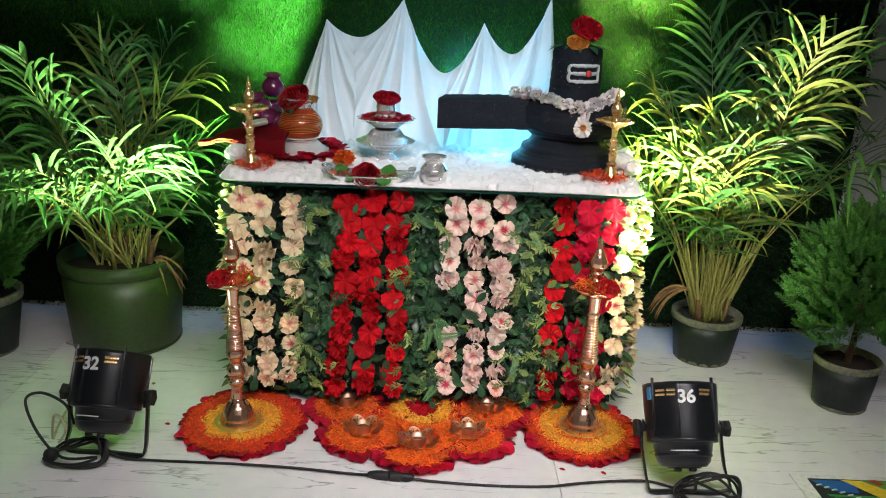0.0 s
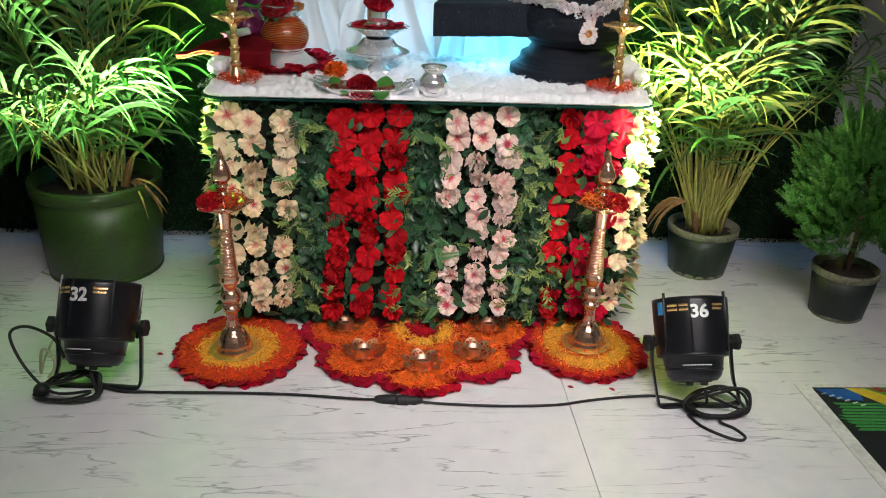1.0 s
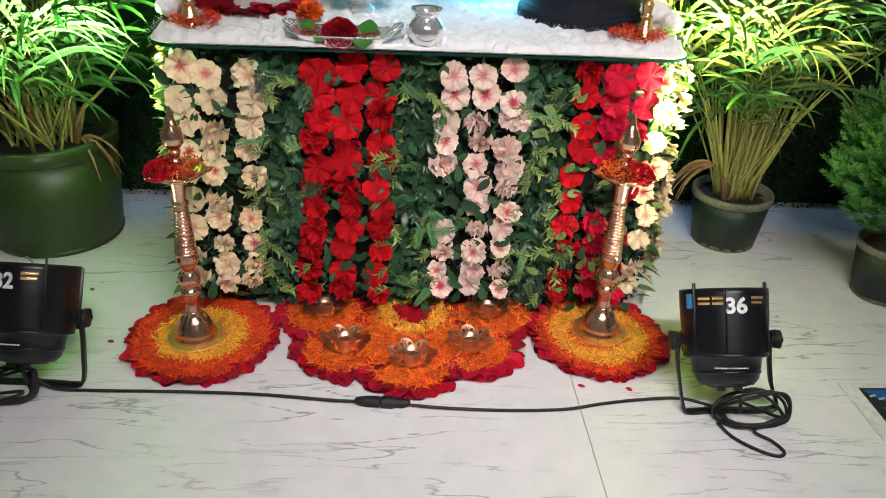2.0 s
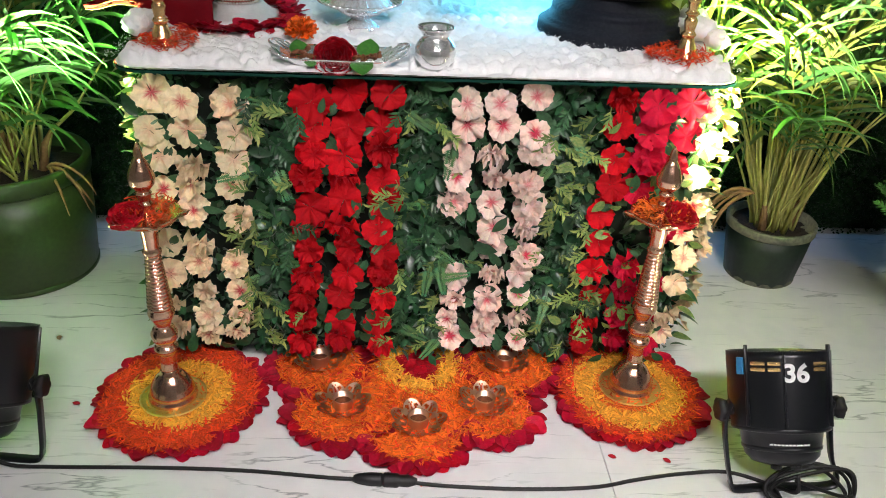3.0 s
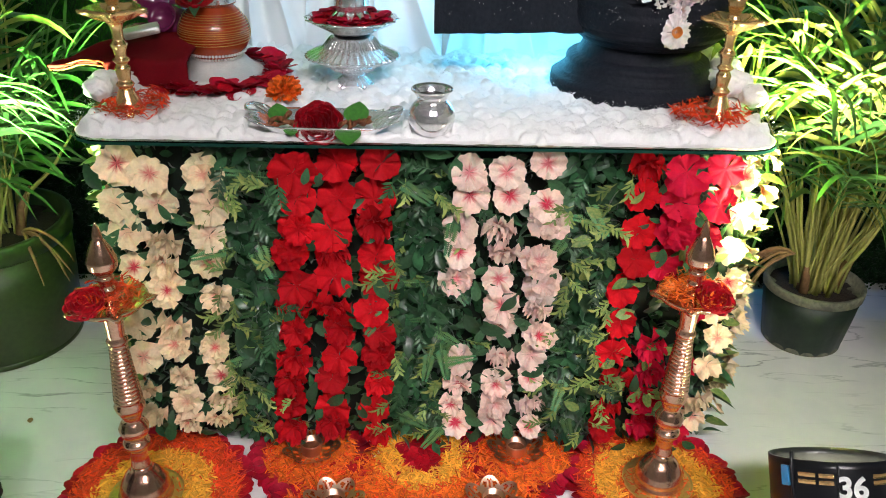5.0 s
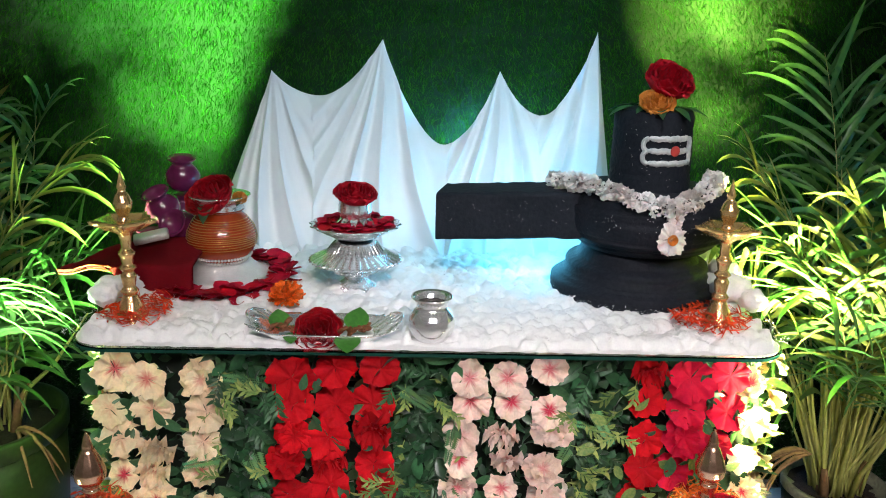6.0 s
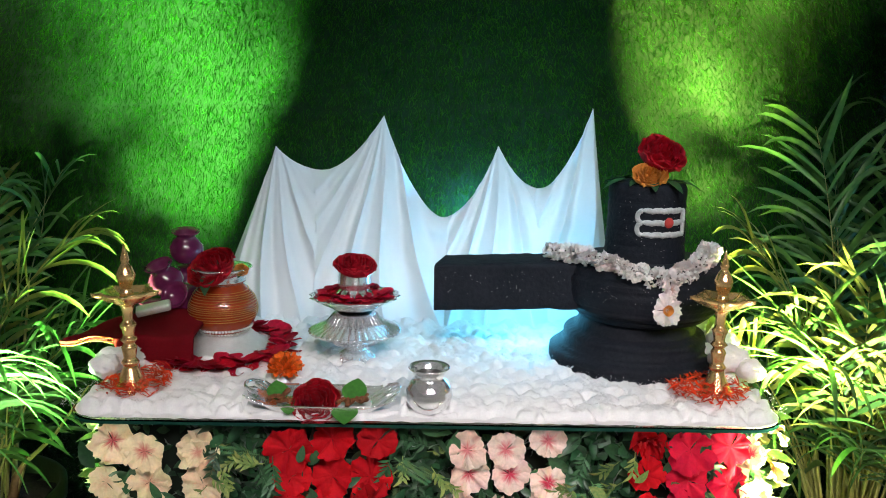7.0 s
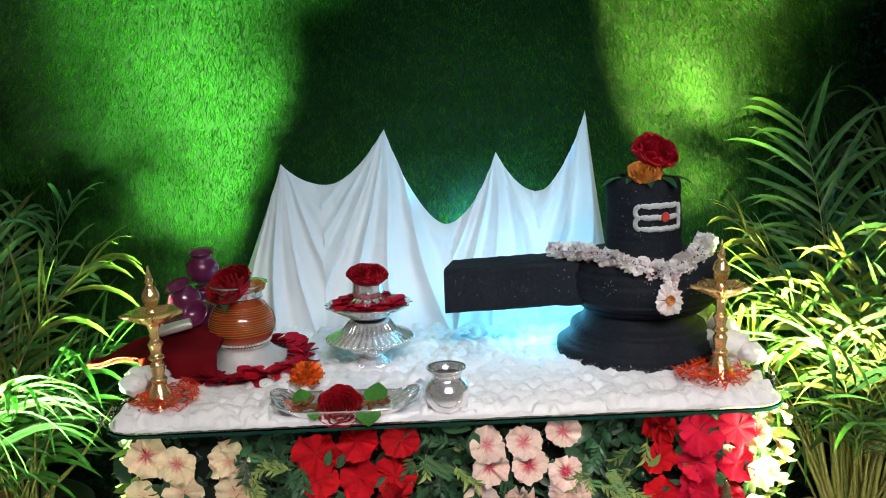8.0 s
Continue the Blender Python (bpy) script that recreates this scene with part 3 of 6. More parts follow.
def leaf_carpet(name, n, x0, x1, parent, seed, size=(0.022, 0.05), lift=0.042):
    """The many small leaves between the blooms."""
    g = np.random.default_rng(seed)
    base = np.stack([g.uniform(x0, x1, n), -g.uniform(0.0, lift, n), g.uniform(0.035, 0.755, n)], 1)
    d = np.stack([g.normal(0, 1, n), g.normal(-0.55, 0.35, n), g.normal(-0.25, 1, n)], 1)
    d /= np.linalg.norm(d, axis=1)[:, None]
    w = np.cross(d, np.stack([g.normal(0, 0.5, n), np.ones(n), g.normal(0, 0.5, n)], 1))
    w /= np.linalg.norm(w, axis=1)[:, None]
    nrm = np.cross(w, d)
    s = g.uniform(*size, n)[:, None]
    wd = w * s * 0.24
    a = base + d * s * 0.35
    b = base + d * s * 0.7 - nrm * s * 0.06
    tip = base + d * s - nrm * s * 0.18
    up = nrm * s * 0.06
    v = np.stack([base, a + wd + up, a, a - wd + up, b + wd * 0.8 + up, b, b - wd * 0.8 + up, tip], 1).reshape(-1, 3)
    faces = []
    for i in np.arange(n) * 8:
        faces += [(i, i + 1, i + 2), (i, i + 2, i + 3), (i + 1, i + 4, i + 5, i + 2), (i + 2, i + 5, i + 6, i + 3), (i + 4, i + 7, i + 5), (i + 5, i + 7, i + 6)]
    return tagged(raw(name, v, faces, LEAF, parent), "dense dark green small leaves", kind="stuff")


EDGE_LEAF = [hidden_source("leaf", leaf(0.055, 0.03, 0.3, 0.15), SPRIG)]
# side edges: pale leaf colour stands in for lamplight on the outer leaves
for k in range(26):
    for side, x in ((-1, PX0 - 0.015), (1, PX1 + 0.015)):
        share("leaf", EDGE_LEAF[0] if k % 3 else BIG[k % 4], pose(x, U(-0.03, 0.03), 0.06 + 0.028 * k, U(-20, 20), U(-30, 30), -90 * side + U(-35, 35)), front_mat)
for k in range(76):
    share("leaf", EDGE_LEAF[0], pose(U(0.40, 0.70), U(-0.076, -0.04), U(0.10, 0.66), U(50, 120), U(-30, 30), 0) @ pose(0, 0, 0, 0, 0, U(60, 300)) @ Matrix.Scale(U(0.5, 0.8), 4), front_mat)
for x0, x1, n in ((-0.53, -0.31, 22), (-0.21, 0.0, 18), (0.13, 0.36, 26), (0.47, 0.7, 24)):
    for k in range(n):
        share("leaf", RND.choice(BIG), pose(U(x0, x1), U(-0.058, -0.045), U(0.08, 0.72), U(75, 115), U(-20, 20), 0) @ pose(0, 0, 0, 0, 0, U(60, 300)) @ Matrix.Scale(U(0.6, 0.95), 4), front_mat)
for xa, xb, za, zb, count, gaps, colour, size in STRINGS[:12]:
    for k in range(count):
        t = (k + 0.5) / (count - 1)
        for side in (-1, 1):
            if U(0, 1) < 0.55:
                m = pose(xa + (xb - xa) * t + side * U(0.018, 0.042), U(-0.072, -0.058), za + (zb - za) * t + U(-0.012, 0.012), U(70, 110), U(-25, 25), 0) @ pose(0, 0, 0, 0, 0, U(-75, 75) if U(0, 1) < 0.6 else U(100, 260))
                share("leaf", RND.choice(BIG), m @ Matrix.Scale(U(0.55, 0.9), 4), front_mat)
for x, n, kinds in ((-0.31, 22, (0, 0, 0, 1)), (-0.215, 8, (0, 2)), (0.02, 12, (0, 0, 1)), (0.115, 12, (0, 0, 1)), (0.37, 16, (0, 0)), (0.46, 24, (0, 0, 0, 2))):
    for k in range(n):
        m = pose(x + U(-0.02, 0.02), U(-0.075, -0.06), U(0.1, 0.72), U(75, 110), U(-25, 25), 0) @ pose(0, 0, 0, 0, 0, U(90, 270))
        share("sprig", SPR[RND.choice(kinds)], m, front_mat)
leaf_carpet("small_leaves", 2200, PX0 - 0.01, PX1 + 0.01, front_mat, 21, (0.022, 0.04), 0.012)
for x0, x1, seed in ((-0.32, -0.22, 24), (0.02, 0.13, 25), (0.36, 0.47, 26)):
    leaf_carpet("small_leaves", 420, x0, x1, front_mat, seed)
leaf_carpet("small_leaves", 900, -0.29, 0.29, west_mat, 22, (0.022, 0.045), 0.02)
leaf_carpet("small_leaves", 900, -0.29, 0.29, east_mat, 23, (0.022, 0.045), 0.02)


def puff_field(xs, ys, seed):
    """Heights of crowded soft puffs that melt into each other, and the puffs' places."""
    g = np.random.default_rng(seed)
    total = np.ones((len(ys), len(xs)))
    places = []
    sharp = 380.0
    for a in np.arange(xs[0], xs[-1], 0.024):
        for b in np.arange(ys[0], ys[-1], 0.024):
            px, py = a + g.normal(0, 0.008), b + g.normal(0, 0.008)
            r, top = g.uniform(0.015, 0.026), g.uniform(0.010, 0.024)
            i0, i1 = np.searchsorted(xs, (px - 2.2 * r, px + 2.2 * r))
            j0, j1 = np.searchsorted(ys, (py - 2.2 * r, py + 2.2 * r))
            d2 = (xs[None, i0:i1] - px) ** 2 + (ys[j0:j1, None] - py) ** 2
            total[j0:j1, i0:i1] += np.expm1(sharp * top * np.sqrt(np.clip(1 - d2 / (r * r), 0, 1)))
            places.append((px, py, 0.012 + top * 0.6))
    return np.log(total) / sharp, np.array(places)


def cotton():
    """A fluffy sheet of pulled cotton wool on the glass."""
    nx, ny = 420, 230
    x0, x1, y0, y1 = TX0 + 0.003, TX1 - 0.003, TY0 + 0.005, TY1 - 0.006
    field, places = puff_field(np.linspace(x0, x1, nx + 1), np.linspace(y0, y1, ny + 1), 31)
    vs, fs = [], []
    for j in range(ny + 1):
        for i in range(nx + 1):
            x, y = x0 + (x1 - x0) * i / nx, y0 + (y1 - y0) * j / ny
            r = 0.068
            cx, cy = max(x0 + r - x, x - x1 + r, 0), max(y0 + r - y, y - y1 + r, 0)
            d = math.hypot(cx, cy)
            if cx > 0 and cy > 0 and d > r:
                x += math.copysign(cx * (1 - r / d), 0.1 - x)
                y += math.copysign(cy * (1 - r / d), 2.9 - y)
            e = min(x - x0, x1 - x, y - y0, y1 - y)
            p = Vector((x, y, 0))
            back = max(0.0, 0.022 * noise.noise(p * 19) + 0.016 * noise.noise(p * 48) + 0.016)
            if cx > 0 and cy > 0:
                e = r - d
            rim = min(1.0, max(0.0, (e - back) / 0.03))
            side = max(0, 1 - min(x - x0, x1 - x) / 0.10) * (1 if y > TY0 + 0.16 else 0.35)
            h = 0.006 + 0.006 * noise.noise(p * 9) + float(field[j, i]) + 0.0032 * noise.noise(p * 65) + 0.0024 * noise.noise(p * 140)
            h += 0.034 * side * (0.8 + 0.5 * noise.noise(p * 18))
            if (-0.25 < x < 0.04 and 2.49 < y < 2.645) or math.hypot(x - 0.092, y - 2.572) < 0.04:
                h = 0.35 * h
            vs.append((x, y + 0.004 * noise.noise(p * 60), TZ + 0.0015 + max(0.004, h) * math.sqrt(max(0.0, 1 - (1 - rim) ** 2))))
    for j in range(ny):
        for i in range(nx):
            a = j * (nx + 1) + i
            fs.append((a, a + 1, a + nx + 2, a + nx + 1))
    return vs, fs, places


v, f, places = cotton()
tagged(raw("cotton_wool", v, f, COTTON), "fluffy white cotton wool spread over the glass top", "cotton", kind="stuff")


def tuft(m, r, seed):
    """A loose ball of cotton wool."""
    bm = bmesh.new()
    bmesh.ops.create_icosphere(bm, subdivisions=4, radius=1)
    for v in bm.verts:
        q = v.co + Vector((seed, seed * 0.7, 0))
        v.co *= r * (1 + 0.25 * noise.noise(q * 1.7) + 0.22 * abs(noise.noise(q * 3.2)) + 0.10 * noise.noise(q * 9))
        v.co.z *= 0.8
    ob = part("cotton_tuft", bm, COTTON)
    ob.matrix_basis = m
    return tagged(ob, "loose ball of white cotton wool on the glass", "cotton", "cotton tufts on the table")


for k in range(15):
    tuft(pose(TX0 + 0.02 + U(0, 0.045), 2.64 + 0.041 * k, TZ + 0.035 + U(0, 0.035)), U(0.024, 0.038), k)
    tuft(pose(TX1 - 0.02 - U(0, 0.045), 2.68 + 0.038 * k, TZ + 0.035 + U(0, 0.035)), U(0.024, 0.038), 20 + k)


def fibres(n):
    """Fine loose fibres that stand off the cotton."""
    g = np.random.default_rng(47)
    clear = ((places[:, 0] < -0.27) | (places[:, 0] > 0.06) | (places[:, 1] > 2.67)) & (np.hypot(places[:, 0] - 0.092, places[:, 1] - 2.572) > 0.07)
    at = places[clear][g.integers(0, clear.sum(), n)]
    d = g.normal(0, 1, (n, 3))
    d[:, 2] = np.abs(d[:, 2]) * 0.9
    d /= np.linalg.norm(d, axis=1)[:, None]
    root = at + d * np.array([0.017, 0.017, 0.011]) + np.array([0, 0, TZ])
    root[:, 0] = np.clip(root[:, 0], TX0 + 0.006, TX1 - 0.006)
    root[:, 1] = np.clip(root[:, 1], TY0 + 0.008, TY1 - 0.008)
    run = g.normal(0, 1, (n, 3)) + d * 0.6
    run /= np.linalg.norm(run, axis=1)[:, None]
    length = g.uniform(0.003, 0.007, n)[:, None]
    wide = np.cross(run, d + 0.01)
    wide /= np.linalg.norm(wide, axis=1)[:, None]
    w = wide * 0.00035
    mid = root + run * length * 0.5 + d * 0.0015
    v = np.stack([root - w, root + w, mid + w, mid - w, root + run * length], 1).reshape(-1, 3)
    v[:, 2] = np.maximum(v[:, 2], TZ + 0.001)
    i = np.arange(n)[:, None] * 5
    return v, (i + np.array([0, 1, 2, 3])).tolist() + (i + np.array([3, 2, 4])).tolist()


v, f = fibres(16000)
tagged(raw("cotton_fibre", v, f, COTTON), "loose fine fibres of white cotton wool", "cotton", kind="stuff")


# ---- the white cloth peaks ----
def cloth():
    """A draped sheet with four peaks; folds run down from each peak."""
    peaks = [(-0.338, 1.235), (-0.047, 1.32), (0.26, 1.245), (0.51, 1.35)]
    sags = [1.175, 1.056, 1.136]
    nx, nz = 440, 90
    vs, fs = [], []

    def ridge(x):
        if x <= peaks[0][0]:
            t = (peaks[0][0] - x) / 0.16
            return peaks[0][1] - 0.42 * t ** 0.9
        if x >= peaks[3][0]:
            t = (x - peaks[3][0]) / 0.06
            return peaks[3][1] - 0.53 * t ** 0.9
        for (xa, za), (xb, zb), sag in zip(peaks, peaks[1:], sags):
            if xa <= x <= xb:
                t = (x - xa) / (xb - xa)
                line = za + (zb - za) * t
                drop = (za + zb) / 2 - sag
                return line - drop * (1 - abs(2 * t - 1) ** 1.8) ** 0.95

    for i in range(nx + 1):
        u = -0.338 - 0.16 + (0.51 + 0.06 + 0.338 + 0.16) * i / nx
        h = ridge(u)
        for j in range(nz + 1):
            s = j / nz
            z = h - (h - 0.80) * s
            fold = 0.0
            best = min(range(4), key=lambda n: abs(u - peaks[n][0]) / (max(peaks[n][1] - z, 0.003) * 0.8 + 0.015))
            for n, (px, pz) in enumerate(peaks):
                dz = max(pz - z, 0.003)
                ang = (u - px) / (dz * 0.8 + 0.015)
                near = math.exp(-(ang / 1.25) ** 2)
                wob = ang * (8.5 + 1.5 * n) + n * 1.3 + 1.2 * math.sin(ang * 3 + n) + 0.7 * math.sin(z * 7 + n)
                ripple = (1 - abs(math.sin(wob))) ** 1.5 + 0.4 * (0.5 + 0.5 * math.sin(wob * 3.1 + 1))
                fold += (n == best) * near ** 1.4 * ripple * min(dz, 0.3) * 0.10
                fold += near * min(dz, 0.3) * 0.12
            for n, ((xa, za), (xb, zb)) in enumerate(zip(peaks, peaks[1:])):
                t = (u - xa) / (xb - xa)
                if 0 < t < 1:
                    d = (h - z)
                    fold += 0.010 * math.sin(d * 62 - 9 * abs(t - 0.5)) * math.exp(-d * 8) * math.sin(math.pi * t)
            z2 = z + 0.004 * math.sin(u * 60 + z * 20) * s
            y = 3.335 - 0.07 * s - fold - 0.03 * s ** 3
            spread = 1 + 0.04 * s
            vs.append(((u - 0.08) * spread + 0.08, y, z2))
    for i in range(nx):
        for j in range(nz):
            a = i * (nz + 1) + j
            fs.append((a, a + 1, a + nz + 2, a + nz + 1))
    ob = raw("draped_cloth", vs, fs, SATIN)
    sol = ob.modifiers.new("thickness", "SOLIDIFY")
    sol.thickness = 0.002
    return tagged(ob, "white satin cloth draped into four mountain-like peaks", "cloth")


cloth()


# ---- plants ----
def pot(parent, r0, r1, h, mat, rim_mat, wave=0.0):
    prof = [(r0 * 0.96, 0), (r0, 0.006), (r0 + (r1 - r0) * 0.5, h * 0.5), (r1 * 0.965, h * 0.86)]
    part("pot", lathe(prof + [(r1 * 0.93, h * 0.86), (r0 * 0.9, 0.02)], 48, (lambda a, r, z: 1 + wave * math.cos(a * 16)) if wave else None), mat, parent)
    part("base_stain", lathe([(r0 * 0.97, 0), (r0 * 1.008, 0.004), (r0 * 1.012, 0.014), (r0 * 1.0, 0.02)], 48, lambda a, r, z: 1 + (0.006 * math.sin(a * 5) if z > 0.01 else 0)), POT_RIM if rim_mat is POT_RIM else mat, parent)
    part("rim", lathe([(r1 * 0.95, h * 0.85), (r1, h * 0.87), (r1 * 1.01, h * 0.985), (r1 * 0.99, h), (r1 * 0.93, h), (r1 * 0.92, h * 0.86)], 48), rim_mat, parent)
    bm = lathe([(r1 * 0.925, h * 0.8), (r1 * 0.92, h * 0.86), (r1 * 0.6, h * 0.88), (0.01, h * 0.9)], 32)
    for v in bm.verts:
        v.co.z += noise.noise(v.co * 30) * 0.008
    part("soil", bm, SOIL, parent)


def frond(base, azim, length, rise, droop, pairs, leaf_len, g, wall, split=0.42):
    """A pinnate palm frond: a bending rib, bare below, with long drooping paired leaflets."""
    pts, d = [Vector(base)], Vector((math.cos(azim) * math.cos(rise), math.sin(azim) * math.cos(rise), math.sin(rise)))
    steps = 20
    side0 = Vector((-math.sin(azim), math.cos(azim), 0))
    sway = g.uniform(-0.35, 0.35)
    for i in range(steps):
        t = i / steps
        d = (d + Vector((math.cos(azim) * 0.015, math.sin(azim) * 0.015, -droop * t * t / steps * 4.2)) + side0 * sway / steps).normalized()
        q = pts[-1] + d * length / steps
        q.y = min(q.y, wall - 0.01)
        pts.append(q)
    ribs = [0.0042 * (1 - 0.85 * i / steps) for i in range(steps + 1)]
    stem = tube(pts, ribs, 6)
    bm = bmesh.new()
    twist = g.uniform(-0.7, 0.7)
    for i in range(pairs):
        t = split + (1 - split) * (i + 0.5) / pairs
        k = t * steps
        a = min(int(k), steps - 1)
        o = pts[a].lerp(pts[a + 1], k - a)
        dirn = (pts[a + 1] - pts[a]).normalized()
        side = dirn.cross(Vector((0, 0, 1)))
        side = side.normalized() if side.length > 0.12 else side0.copy()
        up = side.cross(dirn).normalized()
        side, up = side * math.cos(twist) + up * math.sin(twist), up * math.cos(twist) - side * math.sin(twist)
        for s in (-1, 1):
            if g.random() < 0.06:
                continue
            e = (t - split) / (1 - split)
            l = leaf_len * (math.sin(math.pi * (0.25 + 0.62 * e)) ** 0.6) * g.uniform(0.7, 1.2)
            ld = (side * s * g.uniform(0.35, 0.95) + dirn * (0.45 + 0.8 * e) * g.uniform(0.7, 1.3) + up * g.uniform(-0.25, 0.6)).normalized()
            w = g.uniform(0.0034, 0.0064)
            sag = g.uniform(0.08, 0.55)
            p, rows = o.copy(), []
            for q in range(8):
                f = q / 7
                ww = w * (0.3 + 1.0 * math.sin(math.pi * min(1, 0.12 + 0.85 * f)) ** 0.8) * (0.04 if q == 7 else 1)
                across = ld.cross(up)
                across = across.normalized() if across.length > 0.05 else side
                nrm = across.cross(ld)
                rows.append((p - across * ww + nrm * ww * 0.35, p.copy(), p + across * ww + nrm * ww * 0.35))
                ld = (ld + Vector((0, 0, -1)) * sag * (0.15 + 1.1 * f) * 0.8).normalized()
                p = p + ld * l / 7
                p.y = min(p.y, wall)
            vs = [[bm.verts.new(c) for c in r] for r in rows]
            for r0, r1 in zip(vs, vs[1:]):
                bm.faces.new((r0[0], r0[1], r1[1], r1[0]))
                bm.faces.new((r0[1], r0[2], r1[2], r1[1]))
    return stem, bm


def palm(name, x, y, r0, r1, h, specs, seed, label, mats, canes, wave=0.0, bare=0.42):
    g = random.Random(seed)
    plant = thing(name, pose(x, y, 0), label, "potted plant", "potted palms")
    pot(plant, r0, r1, h, mats[0], mats[1], wave)
    for az, length, rise, droop, pairs, ll, old in specs:
        b = (g.uniform(-0.4, 0.4) * r1, g.uniform(-0.35, 0.35) * r1, h * 0.85)
        if math.cos(radians(az)) * (-1 if x > 0 else 1) > 0.1:
            length, rise = length * 0.72, max(rise, 70)
        stem, leaves = frond(b, radians(az), length, radians(rise), droop, pairs, ll, g, 3.385 - y, bare)
        fr = part("frond", leaves, PALM_OLD if old else PALM, plant)
        part("stalk", stem, STEM, fr)
    for k in range(canes):
        a, rr = g.uniform(0, 6.28), g.uniform(0, 0.45) * r1
        bx, by = rr * math.cos(a), rr * math.sin(a)
        lean = Vector((bx, by, 0)) * g.uniform(0.4, 1.6)
        hh = g.uniform(0.25, 0.55)
        part("cane", tube([(bx, by, h * 0.82), (bx + lean.x * 0.4, by + lean.y * 0.4, h + 0.07), (bx + lean.x * 1.1, by + lean.y * 1.1, h + hh * 0.5), (bx + lean.x * 2.0, by + lean.y * 2.0, h + hh)],
                          [0.008, 0.0065, 0.0045, 0.002], 7), STEM, plant)
        if k % 3 == 0:
            part("sheath", tube([(bx, by, h * 0.82), (bx + lean.x * 0.2, by + lean.y * 0.2, h + 0.03), (bx + lean.x * 0.5, by + lean.y * 0.5, h + 0.09)], [0.014, 0.012, 0.004], 7), SHEATH, plant, "dry brown sheath")
    return plant


g1 = random.Random(41)
SPEC_L = []
for k in range(31):
    az = -110 + g1.uniform(-150, 150)
    SPEC_L.append((az, g1.uniform(0.42, 0.95), g1.uniform(46, 87), g1.uniform(0.3, 0.95), g1.randint(11, 15), g1.uniform(0.18, 0.31), k % 12 == 4))
for k in range(5):
    SPEC_L.append((g1.uniform(88, 130), g1.uniform(0.8, 1.0), g1.uniform(78, 86), g1.uniform(0.4, 0.65), g1.randint(10, 13), g1.uniform(0.18, 0.27), k % 4 == 1))
SPEC_L.append((12, 1.15, 76, 0.55, 12, 0.26, True))
palm_west = palm("potted_palm", -1.09, 3.08, 0.20, 0.226, 0.358, SPEC_L, 51, "bushy areca palm with lit leaves in a large dark green pot", (POT, POT), 12)
SPEC_R = []
for k in range(36):
    az = -55 + g1.uniform(-140, 140)
    SPEC_R.append((az, g1.uniform(0.6, 1.25), g1.uniform(62, 88), g1.uniform(0.25, 0.8), g1.randint(11, 15), g1.uniform(0.2, 0.34), k % 8 == 3))
for k in range(3):
    SPEC_R.append((g1.uniform(35, 92), g1.uniform(0.95, 1.2), g1.uniform(80, 88), g1.uniform(0.35, 0.55), g1.randint(10, 13), g1.uniform(0.2, 0.3), k % 3 == 1))
SPEC_R += [(165, 1.3, 82, 0.55, 12, 0.27, True), (200, 1.1, 80, 0.6, 12, 0.26, False)]
palm_east = palm("potted_palm", 1.185, 3.10, 0.107, 0.134, 0.195, SPEC_R, 52, "tall areca palm with yellowed fronds in a worn grey-green pot", (POT_WORN, POT_RIM), 44, 0.011, 0.6)


def dry_leaf(plant, start, way, n, seed):
    g = random.Random(seed)
    for k in range(n):
        p, d, pts = Vector(start), Vector(way), []
        d += Vector((g.uniform(-0.3, 0.3), g.uniform(-0.3, 0.3), g.uniform(-0.1, 0.2)))
        for q in range(9):
            pts.append(p.copy())
            d = (d.normalized() + Vector((g.uniform(-0.12, 0.12), g.uniform(-0.12, 0.12), -0.32)))
            p = p + d.normalized() * 0.024
        part("dry_leaf", tube(pts, [0.002, 0.004, 0.005, 0.005, 0.004, 0.004, 0.003, 0.002, 0.001], 5), SHEATH, plant, "curled dry brown leaf")


def conifer(x, y, r0, r1, h, crown_r, crown_h, seed, label):
    g = np.random.default_rng(seed)
    plant = thing("potted_conifer", pose(x, y, 0), label, "potted plant", "potted conifers")
    pot(plant, r0, r1, h, POT_DARK, POT_RIM)
    part("trunk", tube([(0, 0, h * 0.8), (0.01, 0, h + 0.1), (0, 0.01, h + crown_h * 0.8)], [0.013, 0.01, 0.003], 8), BARK, plant)
    vs, fs, k = [], [], 0
    for s in range(1700):
        th, ct = g.uniform(0, 6.28), g.uniform(-0.75, 1)
        st = math.sqrt(1 - ct * ct)
        lump = 1 + 0.18 * math.sin(th * 3 + ct * 4) + 0.1 * math.sin(th * 7 - ct * 5)
        rad = g.uniform(0.55, 1.0) ** 0.5 * lump
        c = np.array([crown_r * st * math.cos(th) * rad, crown_r * st * math.sin(th) * rad, h + crown_h * 0.5 + crown_h * 0.5 * ct * rad + 0.02])
        d = np.array([st * math.cos(th), st * math.sin(th), 0.7 + 0.5 * ct])
        d /= np.linalg.norm(d)
        a = np.cross(d, g.normal(0, 1, 3))
        a /= np.linalg.norm(a)
        for b in range(16):
            t = b / 15
            o = c + d * (t - 0.5) * 0.07
            for sg in (-1, 1):
                l = 0.03 * (1 - 0.75 * t) * g.uniform(0.7, 1.2)
                e = d * 0.75 + a * sg * 0.8 + g.normal(0, 0.18, 3)
                e /= np.linalg.norm(e)
                w = np.cross(e, d)
                w = w / (np.linalg.norm(w) + 1e-6) * 0.0019
                w2 = np.cross(e, w / 0.0019) * 0.0019
                vs += [o - w2, o + w2, o + e * l * 0.6 + w2 * 1.2, o + e * l, o + e * l * 0.6 - w2 * 1.2]
                fs.append((k, k + 1, k + 2, k + 3, k + 4))
                k += 5
    tagged(raw("crown", vs, fs, CONIFER, plant, smooth=False), "feathery bright green scale leaves", kind="stuff")
    return plant


